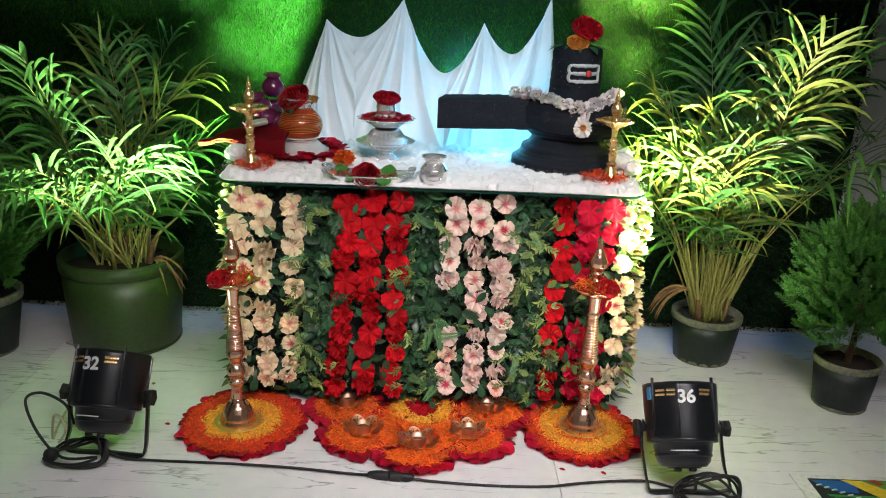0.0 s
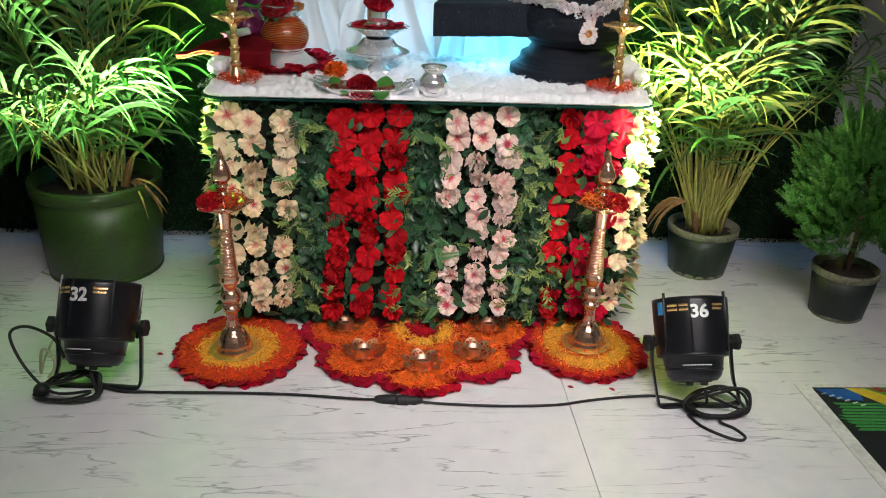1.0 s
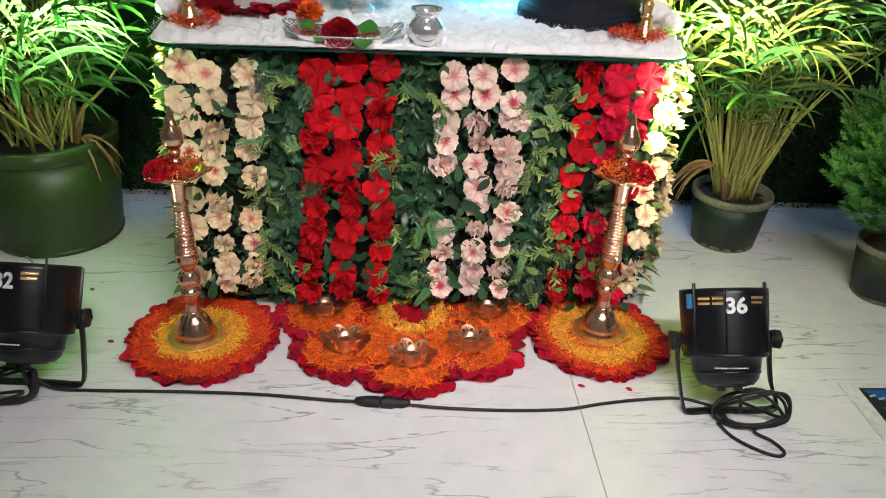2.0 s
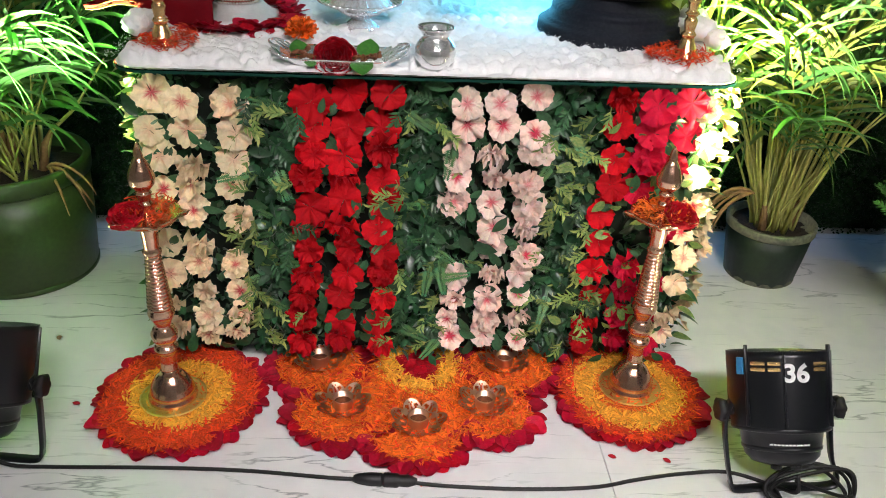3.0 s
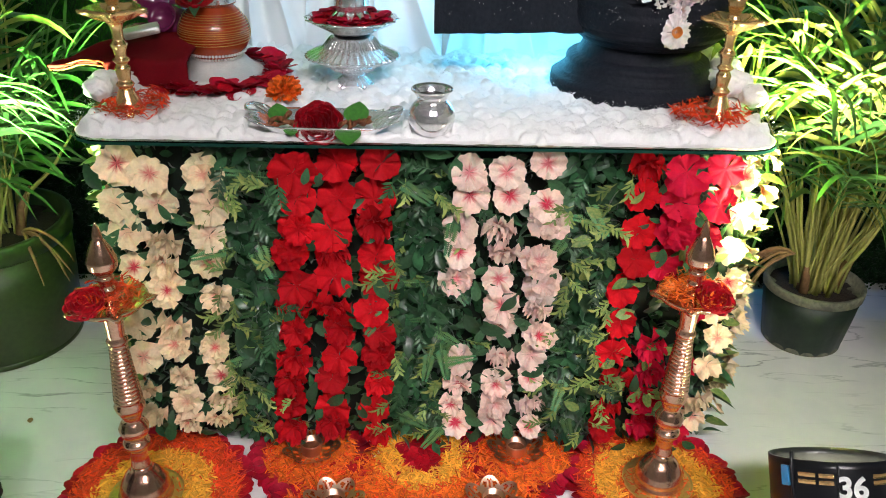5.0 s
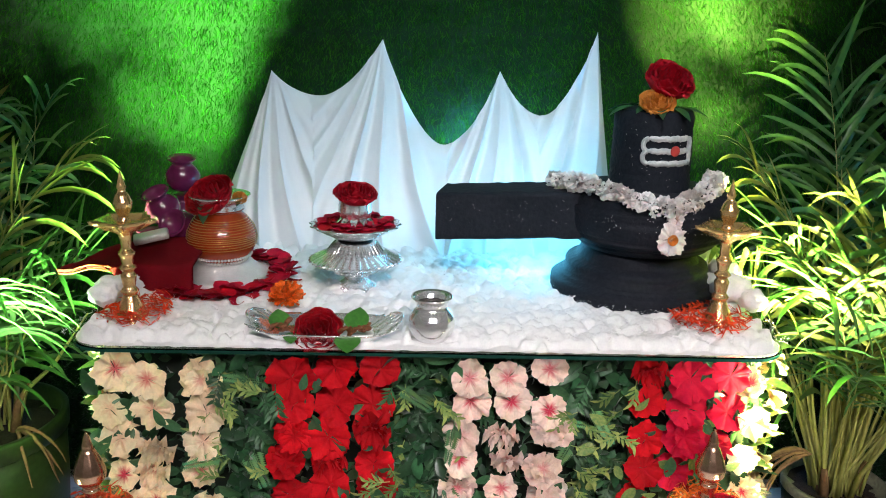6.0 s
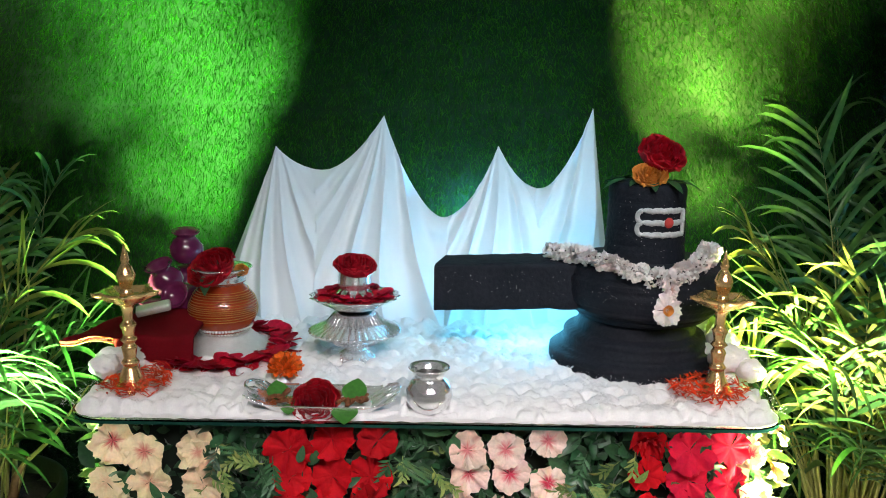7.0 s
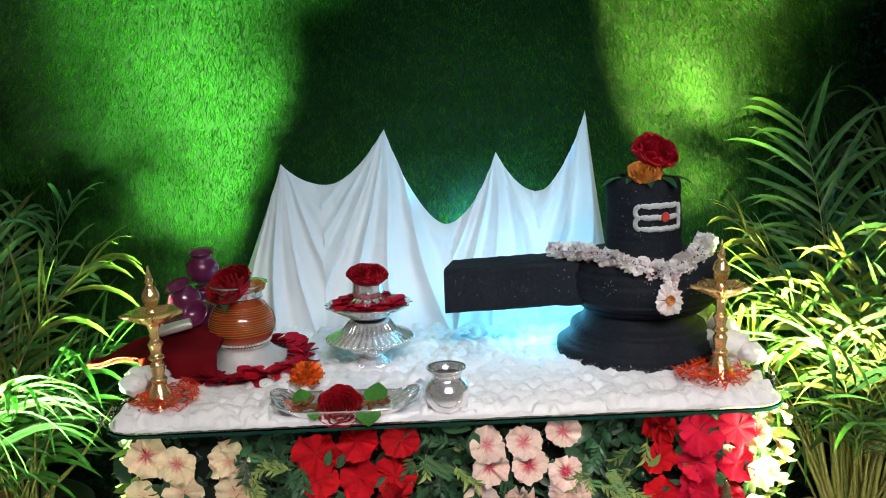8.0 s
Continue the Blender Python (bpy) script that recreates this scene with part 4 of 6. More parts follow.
dry_leaf(palm_west, (0.14, -0.06, 0.35), (0.7, -0.3, 0.5), 5, 3)
dry_leaf(palm_east, (-0.10, -0.05, 0.30), (-0.8, 0.0, 0.5), 6, 4)
conifer(1.575, 2.745, 0.09, 0.112, 0.185, 0.205, 0.50, 61, "small bushy conifer in a black plastic pot")
conifer(-1.56, 2.93, 0.10, 0.14, 0.24, 0.20, 0.42, 62, "small bushy conifer with bright green scale leaves")

# ---- the black stone ----
LZ = TZ + 0.012


def layered(profile, seg=72, grooves=0.003, step=0.021):
    """A turned form built up of uneven plaster bands."""
    bm = lathe(profile, seg)
    for v in bm.verts:
        a = math.atan2(v.co.y, v.co.x)
        k = 1 + noise.noise(Vector((a * 1.5, v.co.z * 30, 1.7))) * 0.02 + noise.noise(v.co * 70) * 0.008
        k -= grooves / 0.1 * max(0.0, math.cos(2 * math.pi * v.co.z / step)) ** 6
        v.co.x *= k
        v.co.y *= k
    return bm


def fine(profile, step=0.004):
    out = []
    for (r0, z0), (r1, z1) in zip(profile, profile[1:]):
        n = max(1, int(math.hypot(r1 - r0, z1 - z0) / step))
        out += [(r0 + (r1 - r0) * k / n, z0 + (z1 - z0) * k / n) for k in range(n)]
    return out + [profile[-1]]


stone = thing("black_stone_shrine", pose(0.535, 2.862, LZ), "black rounded stone pillar on a spouted pedestal with white ash lines", "shrine stone")
part("base", layered(fine([(0.172, 0), (0.182, 0.012), (0.180, 0.035), (0.165, 0.046), (0.156, 0.05), (0.15, 0.075), (0.128, 0.088), (0.118, 0.11), (0.105, 0.118)])), BLACK, stone)


def basin():
    """The round basin with its long square spout towards -x."""
    bm = layered(fine([(0.11, 0.106), (0.135, 0.112), (0.165, 0.138), (0.178, 0.17), (0.178, 0.205), (0.170, 0.226), (0.155, 0.232), (0.10, 0.236), (0.01, 0.237)]))
    for v in bm.verts:
        v.co.x = v.co.x * 1.0 + 0.012
    sp = bmesh.new()
    n, m = 40, 10
    rings = []
    for i in range(n + 1):
        t = i / n
        x = -0.425 + 0.38 * t
        w = 0.062 + 0.008 * t + 0.05 * max(0, t - 0.78) / 0.22
        zc, hh = 0.174 + 0.010 * t, 0.050
        ring = []
        for k in range(m * 4):
            a = 2 * math.pi * k / (m * 4)
            c, s = math.cos(a), math.sin(a)
            p = 0.16
            yy = w * math.copysign(abs(c) ** p, c)
            zz = hh * math.copysign(abs(s) ** p, s)
            q = Vector((x, yy, zc + zz))
            nz = noise.noise(q * 40) * 0.0022 + noise.noise(Vector((x * 2, yy * 4, q.z * 34))) * 0.0016
            gr = 0.0015 * max(0.0, math.cos(2 * math.pi * (q.z - 0.006) / 0.021)) ** 8
            ring.append(sp.verts.new((x + (yy * 0.22 if i == 0 else yy * 0.22 * (1 - t)), yy * (1 - gr / 0.05) + nz, q.z + nz)))
        rings.append(ring)
    for a, b in zip(rings, rings[1:]):
        for k in range(m * 4):
            sp.faces.new((a[k], a[(k + 1) % (m * 4)], b[(k + 1) % (m * 4)], b[k]))
    sp.faces.new(rings[0][::-1])
    sp.faces.new(rings[-1])
    bmesh.ops.recalc_face_normals(sp, faces=sp.faces[:])
    me = bpy.data.meshes.new("spout")
    sp.to_mesh(me)
    sp.free()
    return bm, me


bm, spout_mesh = basin()
basin_ob = part("basin", bm, BLACK, stone)
spout = new("spout", spout_mesh)
spout.parent = stone
spout_mesh.materials.append(BLACK)
spout_mesh.polygons.foreach_set("use_smooth", [True] * len(spout_mesh.polygons))
sm = spout.modifiers.new("corners", "EDGE_SPLIT")
sm.split_angle = radians(50)
PILLAR_X = 0.012
bm = layered(fine([(0.088, 0.225), (0.084, 0.26), (0.0815, 0.34), (0.081, 0.388), (0.076, 0.398), (0.06, 0.401), (0.01, 0.401)]), 72, 0.0022, 0.03)
bmesh.ops.translate(bm, vec=(PILLAR_X, 0, 0), verts=bm.verts[:])
pillar = part("pillar", bm, BLACK, stone)


def band(a0, a1, z0, z1, r=0.0855, n=24, flare=0.0):
    """A strip of paint on the pillar, a little proud of it."""
    bm = bmesh.new()
    rows = []
    for i in range(n + 1):
        t = i / n
        a = radians(a0 + (a1 - a0) * t) - math.pi / 2
        wob = 0.0008 * math.sin(t * 23) + 0.0006 * math.sin(t * 51)
        e = 1 - (abs(2 * t - 1) ** 8) * 0.5
        zc, hz = (z0 + z1) / 2 + wob, (z1 - z0) / 2 * e
        rows.append([bm.verts.new((PILLAR_X + rr * math.cos(a), rr * math.sin(a), zc + s * hz)) for rr, s in ((r - 0.004, -1), (r, -0.8), (r + 0.0006, 0), (r, 0.8), (r - 0.004, 1))])
    for p, q in zip(rows, rows[1:]):
        for k in range(4):
            bm.faces.new((p[k], q[k], q[k + 1], p[k + 1]))
    return bm


for z in (0.346, 0.321, 0.296):
    part("ash_line", band(-19, 46, z - 0.0062, z + 0.0062), ASH, pillar, "white ash line")
for z in (0.3335, 0.3085):
    for side, mid_angle in ((1, -19), (-1, 45)):
        pts = []
        for k in range(13):
            a = radians(90 + 180 * k / 12)
            pts.append((mid_angle + side * math.degrees((0.010 if side > 0 else 0.003) * math.cos(a) / 0.085), z + 0.0125 * math.sin(a)))
        part("ash_line", tube([(PILLAR_X + 0.0838 * math.cos(radians(d) - math.pi / 2), 0.0838 * math.sin(radians(d) - math.pi / 2), h) for d, h in pts], 0.0052, 8), ASH, pillar, "white ash line")
bm = bmesh.new()
bmesh.ops.create_uvsphere(bm, u_segments=16, v_segments=8, radius=0.011)
bmesh.ops.scale(bm, vec=(1, 0.35, 1), verts=bm.verts[:])
dot = part("red_dot", bm, BINDU, pillar, "red powder dot")
dot.matrix_basis = Matrix.Translation((PILLAR_X + 0.087 * math.sin(radians(18)), -0.087 * math.cos(radians(18)), 0.322)) @ pose(0, 0, 0, 0, 0, 20)
# specks of glitter on the stone
for host, n, r0, zs in ((pillar, 40, 0.0835, (0.25, 0.38)), (basin_ob, 60, 0.179, (0.165, 0.205))):
    bm = bmesh.new()
    for k in range(n):
        a = radians(U(-150, -30))
        z = U(*zs)
        c = Vector(((PILLAR_X if host is pillar else 0.012) + (r0 + 0.0008) * math.cos(a), (r0 + 0.0008) * math.sin(a), z))
        bmesh.ops.create_icosphere(bm, subdivisions=1, radius=U(0.0004, 0.0009), matrix=Matrix.Translation(c))
    tagged(part("specks", bm, WHITE, host), "tiny white specks", kind="stuff")
bm = bmesh.new()
for k in range(46):
    bmesh.ops.create_icosphere(bm, subdivisions=1, radius=U(0.0004, 0.0009), matrix=Matrix.Translation((U(-0.42, -0.16), -0.0675 - 0.001, U(0.15, 0.215))))
tagged(part("specks", bm, WHITE, spout), "tiny white specks", kind="stuff")

# garland and roses on the stone
garland = thing("flower_garland", pose(0.535, 2.862, LZ), "garland of white blossoms with small dark beads hung round the stone", "garland")
BUD = hidden_source("blossom", bloom(77, 0.0195, 6, 0.3, 0.25), GARLAND)
curve = smooth_path([(-0.184, 0.0, 0.243), (-0.150, -0.055, 0.246), (-0.105, -0.105, 0.244), (-0.055, -0.148, 0.234), (-0.012, -0.168, 0.222), (0.035, -0.165, 0.224), (0.075, -0.14, 0.237), (0.11, -0.10, 0.246), (0.138, -0.05, 0.25), (0.148, 0.0, 0.252)], 6)
bead = bmesh.new()
for i, p in enumerate(curve):
    for s in range(2):
        off = Vector((U(-0.006, 0.006), U(-0.012, 0.012), U(0, 0.008)))
        share("blossom", BUD, Matrix.Translation(p + off) @ pose(0, 0, 0, U(10, 70), U(-25, 25), U(0, 360)) @ Matrix.Scale(U(1.0, 1.35), 4), garland)
    for s in range(2):
        bmesh.ops.create_icosphere(bead, subdivisions=1, radius=0.0017, matrix=Matrix.Translation(p + Vector((U(-0.01, 0.01), U(-0.02, -0.008), U(0.006, 0.014)))))
for k in range(4):
    share("blossom", BUD, Matrix.Translation((0.018 + U(-0.012, 0.012), -0.176 + U(-0.004, 0.004), 0.215 - 0.011 * k)) @ pose(0, 0, 0, 75, U(-20, 20), U(0, 360)), garland)
tagged(part("beads", bead, BEAD_AND_SHADE, garland), "tiny dark beads", kind="stuff")
pend = part("pendant_blossom", bloom(78, 0.034, 7, 0.25, 0.12), GARLAND, garland, "large white blossom hanging in front")
pend.matrix_basis = Matrix.Translation((0.016, -0.186, 0.166)) @ pose(0, 0, 0, 82, 4, 10)
gold = part("pendant_heart", rose(79, 0.011, 3, 0.6), YROSE, garland, "golden rosette in the blossom")
gold.matrix_basis = Matrix.Translation((0.016, -0.194, 0.167)) @ pose(0, 0, 0, 85, 4, 10)
top_z = LZ + 0.401


def rose_thing(name, m, seed, r, mat, label, layers=5, h=0.8, leaves=0):
    t = thing(name, m, label, "flower")
    part("petals", rose(seed, r, layers, h), mat, t)
    for k in range(leaves):
        o = part("leaf", leaf(r * 1.3, r * 0.7), LEAF_ONE, t)
        o.matrix_basis = pose(0, 0, r * 0.25, 22, 0, 360 * k / leaves + U(-20, 20))
    return t


rose_thing("red_rose", Matrix.Translation((0.565, 2.862, top_z + 0.036)) @ pose(0, 0, 0, 36, 12, 0), 1, 0.053, ROSE, "large dark red rose on top of the stone", 6, 0.85)
rose_thing("apricot_rose", Matrix.Translation((0.538, 2.815, top_z + 0.004)) @ pose(0, 0, 0, 34, -8, 0), 2, 0.038, YROSE, "apricot rose with green leaves on top of the stone", 5, 0.7)
for k in range(12):
    lf = share("leaf", BIG[k % 4], Matrix.Translation((0.547 + 0.05 * math.sin(k * 0.62 - 3.2), 2.85 - 0.05 * math.cos(k * 0.62 - 3.2), top_z + 0.004)) @ pose(0, 0, 0, U(-25, 0), 0, 180 + math.degrees(k * 0.62 - 3.2)) @ Matrix.Scale(0.8, 4))
    lf.name = "rose_leaf"
    tagged(lf, "green rose leaf lying on the black stone", "leaf", "rose leaves on the stone")


# ---- vessels on the table ----
def kalash(x, y):
    z = TZ + 0.026
    t = thing("ritual_pot", pose(x, y, z), "red-brown glazed pot with gold rings and pearls on silver", "pot")
    part("stand", lathe(fine([(0.098, 0), (0.100, 0.006), (0.096, 0.012), (0.085, 0.018), (0.07, 0.03), (0.06, 0.04), (0.05, 0.04)], 0.003), 72), SILVER_HAMMERED, t, "hammered silver stand")
    prof = [(0.03, 0.034)] + [(0.005 + 0.069 * math.sin(math.pi * (0.14 + 0.72 * k / 24)) ** 0.8, 0.034 + 0.117 * k / 24) for k in range(25)] + [(0.05, 0.153), (0.047, 0.158)]
    body = part("body", lathe(prof, 64), TERRA, t)
    for k in range(13):
        q = 9 + k
        r, zz = prof[q + 1]
        part("gold_ring", tube([((r + 0.0006) * math.cos(a), (r + 0.0006) * math.sin(a), zz + 0.0012 * math.sin(a + k)) for a in [2 * math.pi * i / 64 for i in range(65)]], 0.0009, 5), GOLD, body)
    pe = bmesh.new()
    bmesh.ops.create_icosphere(pe, subdivisions=2, radius=0.0032)
    src = hidden_source("pearl", pe, PEARL)
    for row, (q, n) in enumerate(((4, 56), (2, 50))):
        r, zz = prof[q + 1]
        for k in range(n):
            a = 2 * math.pi * k / n
            share("pearl", src, pose((r + 0.002) * math.cos(a), (r + 0.002) * math.sin(a), zz), body)
    part("silver_rim", lathe([(0.046, 0.15), (0.05, 0.156), (0.049, 0.162), (0.06, 0.178), (0.0655, 0.184), (0.063, 0.186), (0.05, 0.168), (0.03, 0.16)], 48), SILVER, t, "flared silver bowl on the pot's mouth")
    return z


kz = kalash(-0.365, 2.87)
rose_thing("red_rose", Matrix.Translation((-0.372, 2.855, kz + 0.168)) @ pose(0, 0, 0, 34, -22, 0), 3, 0.056, ROSE, "large red rose with leaves in the silver bowl", 6, 0.8, 2)
rose_thing("marigold_bud", Matrix.Translation((-0.318, 2.845, kz + 0.178)) @ pose(0, 0, 0, 40, 20, 0), 4, 0.016, YROSE, "small orange bud beside the red rose in the silver bowl", 4, 0.9, 2)


def petal(length, width, cup=0.35):
    """A rounded rose petal, lying along +y."""
    bm = bmesh.new()
    grid = []
    for i in range(6):
        t = i / 5
        w = width * 0.56 * math.sin(math.pi * (0.06 + 0.70 * t)) ** 0.8
        grid.append([bm.verts.new((w * s, length * t - 0.30 * length * s * s * t, cup * length * (0.35 * s * s + 0.4 * (t - 0.4) ** 2))) for s in (-1, -0.5, 0, 0.5, 1)])
    for a, b in zip(grid, grid[1:]):
        for k in range(4):
            bm.faces.new((a[k], a[k + 1], b[k + 1], b[k]))
    return bm


PETALS = [hidden_source("petal", petal(0.034 + 0.004 * k, 0.033 + 0.003 * k, 0.12 + 0.09 * k), ROSE if k < 2 else ROSE_EDGE) for k in range(4)]


def petal_ring(cx, cy, rx, ry, z, n, label):
    t = thing("rose_petal_ring", pose(cx, cy, z), label, "petals")
    for k in range(n):
        a = 2 * math.pi * k / n + U(-0.1, 0.1)
        q = U(0.92, 1.08)
        share("petal", RND.choice(PETALS), pose(rx * q * math.cos(a), ry * q * math.sin(a), U(0.004, 0.018), U(-18, 30), U(-22, 22), U(0, 360)) @ Matrix.Scale(0.85, 4), t)
    return t


petal_ring(-0.365, 2.87, 0.132, 0.142, TZ + 0.022, 250, "ring of dark red rose petals on the cotton")


def small_pot(m, k):
    t = thing("purple_pot", m, "small glossy purple clay pot stacked with others", "pot", "stack of purple pots")
    part("body", lathe([(0.018, 0), (0.03, 0.008), (0.039, 0.026), (0.038, 0.042), (0.028, 0.056), (0.022, 0.062), (0.024, 0.068), (0.032, 0.074), (0.031, 0.077), (0.022, 0.07), (0.018, 0.06)], 40), PURPLE, t)
    # dark disc closes the neck: the shade of the hollow as colour
    part("mouth", lathe([(0.0195, 0.058), (0.0195, 0.0595), (0.001, 0.0595)], 24), BEAD_AND_SHADE, t)
    return t


first_pot = small_pot(pose(-0.552, 2.965, TZ + 0.03), 0)
for x, y, z, rx, ry in ((-0.472, 2.985, 0.03, 0, 0), (-0.51, 3.04, 0.03, 0, 0), (-0.505, 2.955, 0.132, 20, -16), (-0.452, 2.925, 0.112, 58, -24), (-0.49, 3.02, 0.104, 0, 0), (-0.478, 2.985, 0.196, 8, 3)):
    copy_thing(first_pot, pose(x, y, TZ + z, rx, ry, 0))


def red_cloth():
    """A folded maroon cloth drawn to a point at one side and hanging at the other."""
    n, m = 44, 30
    vs, fs = [], []
    for i in range(n + 1):
        u = i / n
        for j in range(m + 1):
            s = -1.9 + 2.9 * j / m
            q = (max(s, -1) + 1) / 2
            yf, yb = 2.79 - 0.045 * min(1, u / 0.5), 2.80 + 0.15 * u
            x = -0.685 + 0.29 * u + 0.02 * q * u
            y = yf + (yb - yf) * q
            z = 0.85 + 0.062 * math.sin(u * math.pi * 0.6) * (0.45 + 0.55 * q)
            hang = max(0, -1 - s)
            ramp = max(0.03, min(1, (u - 0.4) / 0.12))
            z -= 0.085 * hang * ramp
            y -= 0.012 * hang * ramp * math.sin(u * 22)
            z += 0.005 * math.sin(q * 7 + u * 6) * u + 0.003 * math.sin(u * 17 + s * 3)
            vs.append((x, y, z))
    for i in range(n):
        for j in range(m):
            a = i * (m + 1) + j
            fs.append((a, a + m + 1, a + m + 2, a + 1))
    t = thing("red_cloth", pose(0, 0, 0), "folded maroon cloth with orange piping over a bundle", "cloth")
    ob = raw("fabric", vs, fs, MAROON, t)
    s = ob.modifiers.new("thickness", "SOLIDIFY")
    s.thickness = 0.008
    for dz in (0.001, -0.008):
        part("piping", tube([Vector(vs[i * (m + 1) + 9]) + Vector((0, -0.006, dz)) for i in range(0, 20)], 0.0016, 6), ORANGE_TRIM, t, "orange piping")
    bm = box(-0.55, -0.43, 2.80, 2.90, TZ + 0.01, 0.84, 0.012)
    part("bundle", bm, MAROON, t)
    bm = box(-0.036, 0.036, -0.018, 0.018, -0.008, 0.008, 0.006)
    p = part("packet", bm, SILVER_HAMMERED, t, "small silver-foil packet")
    p.matrix_basis = pose(-0.50, 2.82, 0.915, 8, -10, 18)


red_cloth()


def fruit_stand(x, y):
    z = TZ + 0.012
    t = thing("silver_stand", pose(x, y, z), "tiered silver stand with petals in its bowl", "stand")
    zig = lambda a, r, h: 1 + 0.10 * math.cos(a * 24) * min(1, r / 0.05)
    part("foot", lathe(fine([(0.036, 0), (0.044, 0.003), (0.04, 0.012), (0.026, 0.024), (0.02, 0.03), (0.03, 0.036), (0.024, 0.044)], 0.003), 96, zig), SILVER, t)
    part("skirt", lathe(fine([(0.024, 0.04), (0.045, 0.042), (0.05, 0.05), (0.094, 0.068), (0.096, 0.071), (0.06, 0.088), (0.045, 0.108), (0.03, 0.113)], 0.004), 144, lambda a, r, h: 1 + 0.055 * math.cos(a * 36) * min(1, r / 0.05)), SILVER, t)
    part("collar", lathe([(0.036, 0.108), (0.038, 0.111), (0.038, 0.116), (0.034, 0.118)], 40), CASE, t, "dark band")
    part("bowl", lathe(fine([(0.034, 0.115), (0.05, 0.121), (0.08, 0.137), (0.096, 0.147), (0.093, 0.149), (0.078, 0.142), (0.05, 0.128), (0.01, 0.126)], 0.004), 96, lambda a, r, h: 1 + 0.035 * math.cos(a * 16) * max(0, (r - 0.06) / 0.036)), SILVER, t)
    part("cup", lathe([(0.02, 0.126), (0.022, 0.15), (0.03, 0.158), (0.036, 0.175), (0.034, 0.198), (0.036, 0.203), (0.033, 0.203), (0.03, 0.178), (0.02, 0.165)], 48), SILVER, t)
    for k in range(10):
        o = part("collar_leaf", leaf(0.03, 0.016, 0.2, 0.6), SILVER, t)
        o.matrix_basis = pose(0, 0, 0.165, -5, 0, 36 * k) @ pose(0, 0.018, 0)
    return z


sz = fruit_stand(-0.073, 2.84)
bowl_petals = thing("rose_petal_heap", pose(-0.073, 2.84, sz + 0.138), "red rose petals heaped in the silver bowl", "petals")
for k in range(130):
    a, r = U(0, 6.28), U(0.03, 0.082)
    share("petal", RND.choice(PETALS), pose(r * math.cos(a), r * math.sin(a), U(0.002, 0.012), U(-14, 18), U(-14, 14), U(0, 360)) @ Matrix.Scale(0.72, 4) @ Matrix.Translation((0, -0.018, 0)), bowl_petals)
rose_thing("red_rose", Matrix.Translation((-0.073, 2.835, sz + 0.197)) @ pose(0, 0, 0, 16, 6, 0), 8, 0.047, ROSE, "red rose standing in the silver cup", 6, 0.7)


def lota(x, y):
    t = thing("silver_pot", pose(x, y, TZ + 0.006), "small polished silver water pot with a flared rim", "pot")
    part("body", lathe(fine([(0.022, 0), (0.032, 0.003), (0.042, 0.014), (0.0465, 0.028), (0.045, 0.042), (0.037, 0.054), (0.030, 0.06), (0.0295, 0.066), (0.036, 0.075), (0.0415, 0.079), (0.0405, 0.081), (0.034, 0.077), (0.027, 0.066), (0.027, 0.06)], 0.004), 56), SILVER, t)
    part("water", lathe([(0.0285, 0.067), (0.0285, 0.0685), (0.001, 0.0685)], 32), WATER, t, "dark brown liquid")


lota(0.092, 2.572)
scene.objects["silver_pot"].scale = (0.93, 0.93, 1.06)


def tray(x, y):
    t = thing("silver_tray", pose(x, y, TZ + 0.004, 0, 0, -2), "oblong silver tray with shell-shaped ribbed ends", "tray")
    bm = bmesh.new()
    n = 144
    rings = []
    for f, z in ((0.0, 0.004), (0.62, 0.004), (0.72, 0.007), (0.82, 0.014), (0.92, 0.020), (1.0, 0.024), (1.0, 0.022), (0.9, 0.016), (0.78, 0.007), (0.66, 0.0), (0.0, 0.0)):
        ring = []
        for k in range(n):
            a = 2 * math.pi * k / n
            c, s = math.cos(a), math.sin(a)
            px, py = 0.132 * math.copysign(abs(c) ** 0.62, c), 0.060 * math.copysign(abs(s) ** 0.34, s)
            end = max(0, abs(c) - 0.55) / 0.45
            scal = 1 + 0.09 * end * math.cos(a * 30) * max(0, f - 0.6) * 2.5
            ring.append(bm.verts.new((px * f * scal, py * f * scal, z + 0.007 * end * math.cos(a * 30) * max(0, f - 0.65) * 3 + 0.012 * end * max(0, f - 0.6))))
        rings.append(ring)
    for a, b in zip(rings, rings[1:]):
        for k in range(n):
            bm.faces.new((a[k], a[(k + 1) % n], b[(k + 1) % n], b[k]))
    bmesh.ops.remove_doubles(bm, verts=bm.verts[:], dist=0.0001)
    bmesh.ops.recalc_face_normals(bm, faces=bm.faces[:])
    part("dish", bm, SILVER, t)
    for s in (-1, 1):
        part("handle", tube(smooth_path([(s * 0.12, -0.03, 0.036), (s * 0.138, -0.02, 0.042), (s * 0.144, 0, 0.044), (s * 0.138, 0.02, 0.042), (s * 0.12, 0.03, 0.036)], 5), 0.0035, 8), SILVER, t)


tray(-0.106, 2.586)
rose_thing("red_rose", Matrix.Translation((-0.115, 2.572, TZ + 0.010)) @ pose(0, 0, 0, 44, 0, 0), 11, 0.046, ROSE, "red rose lying in the silver tray", 6, 0.8)
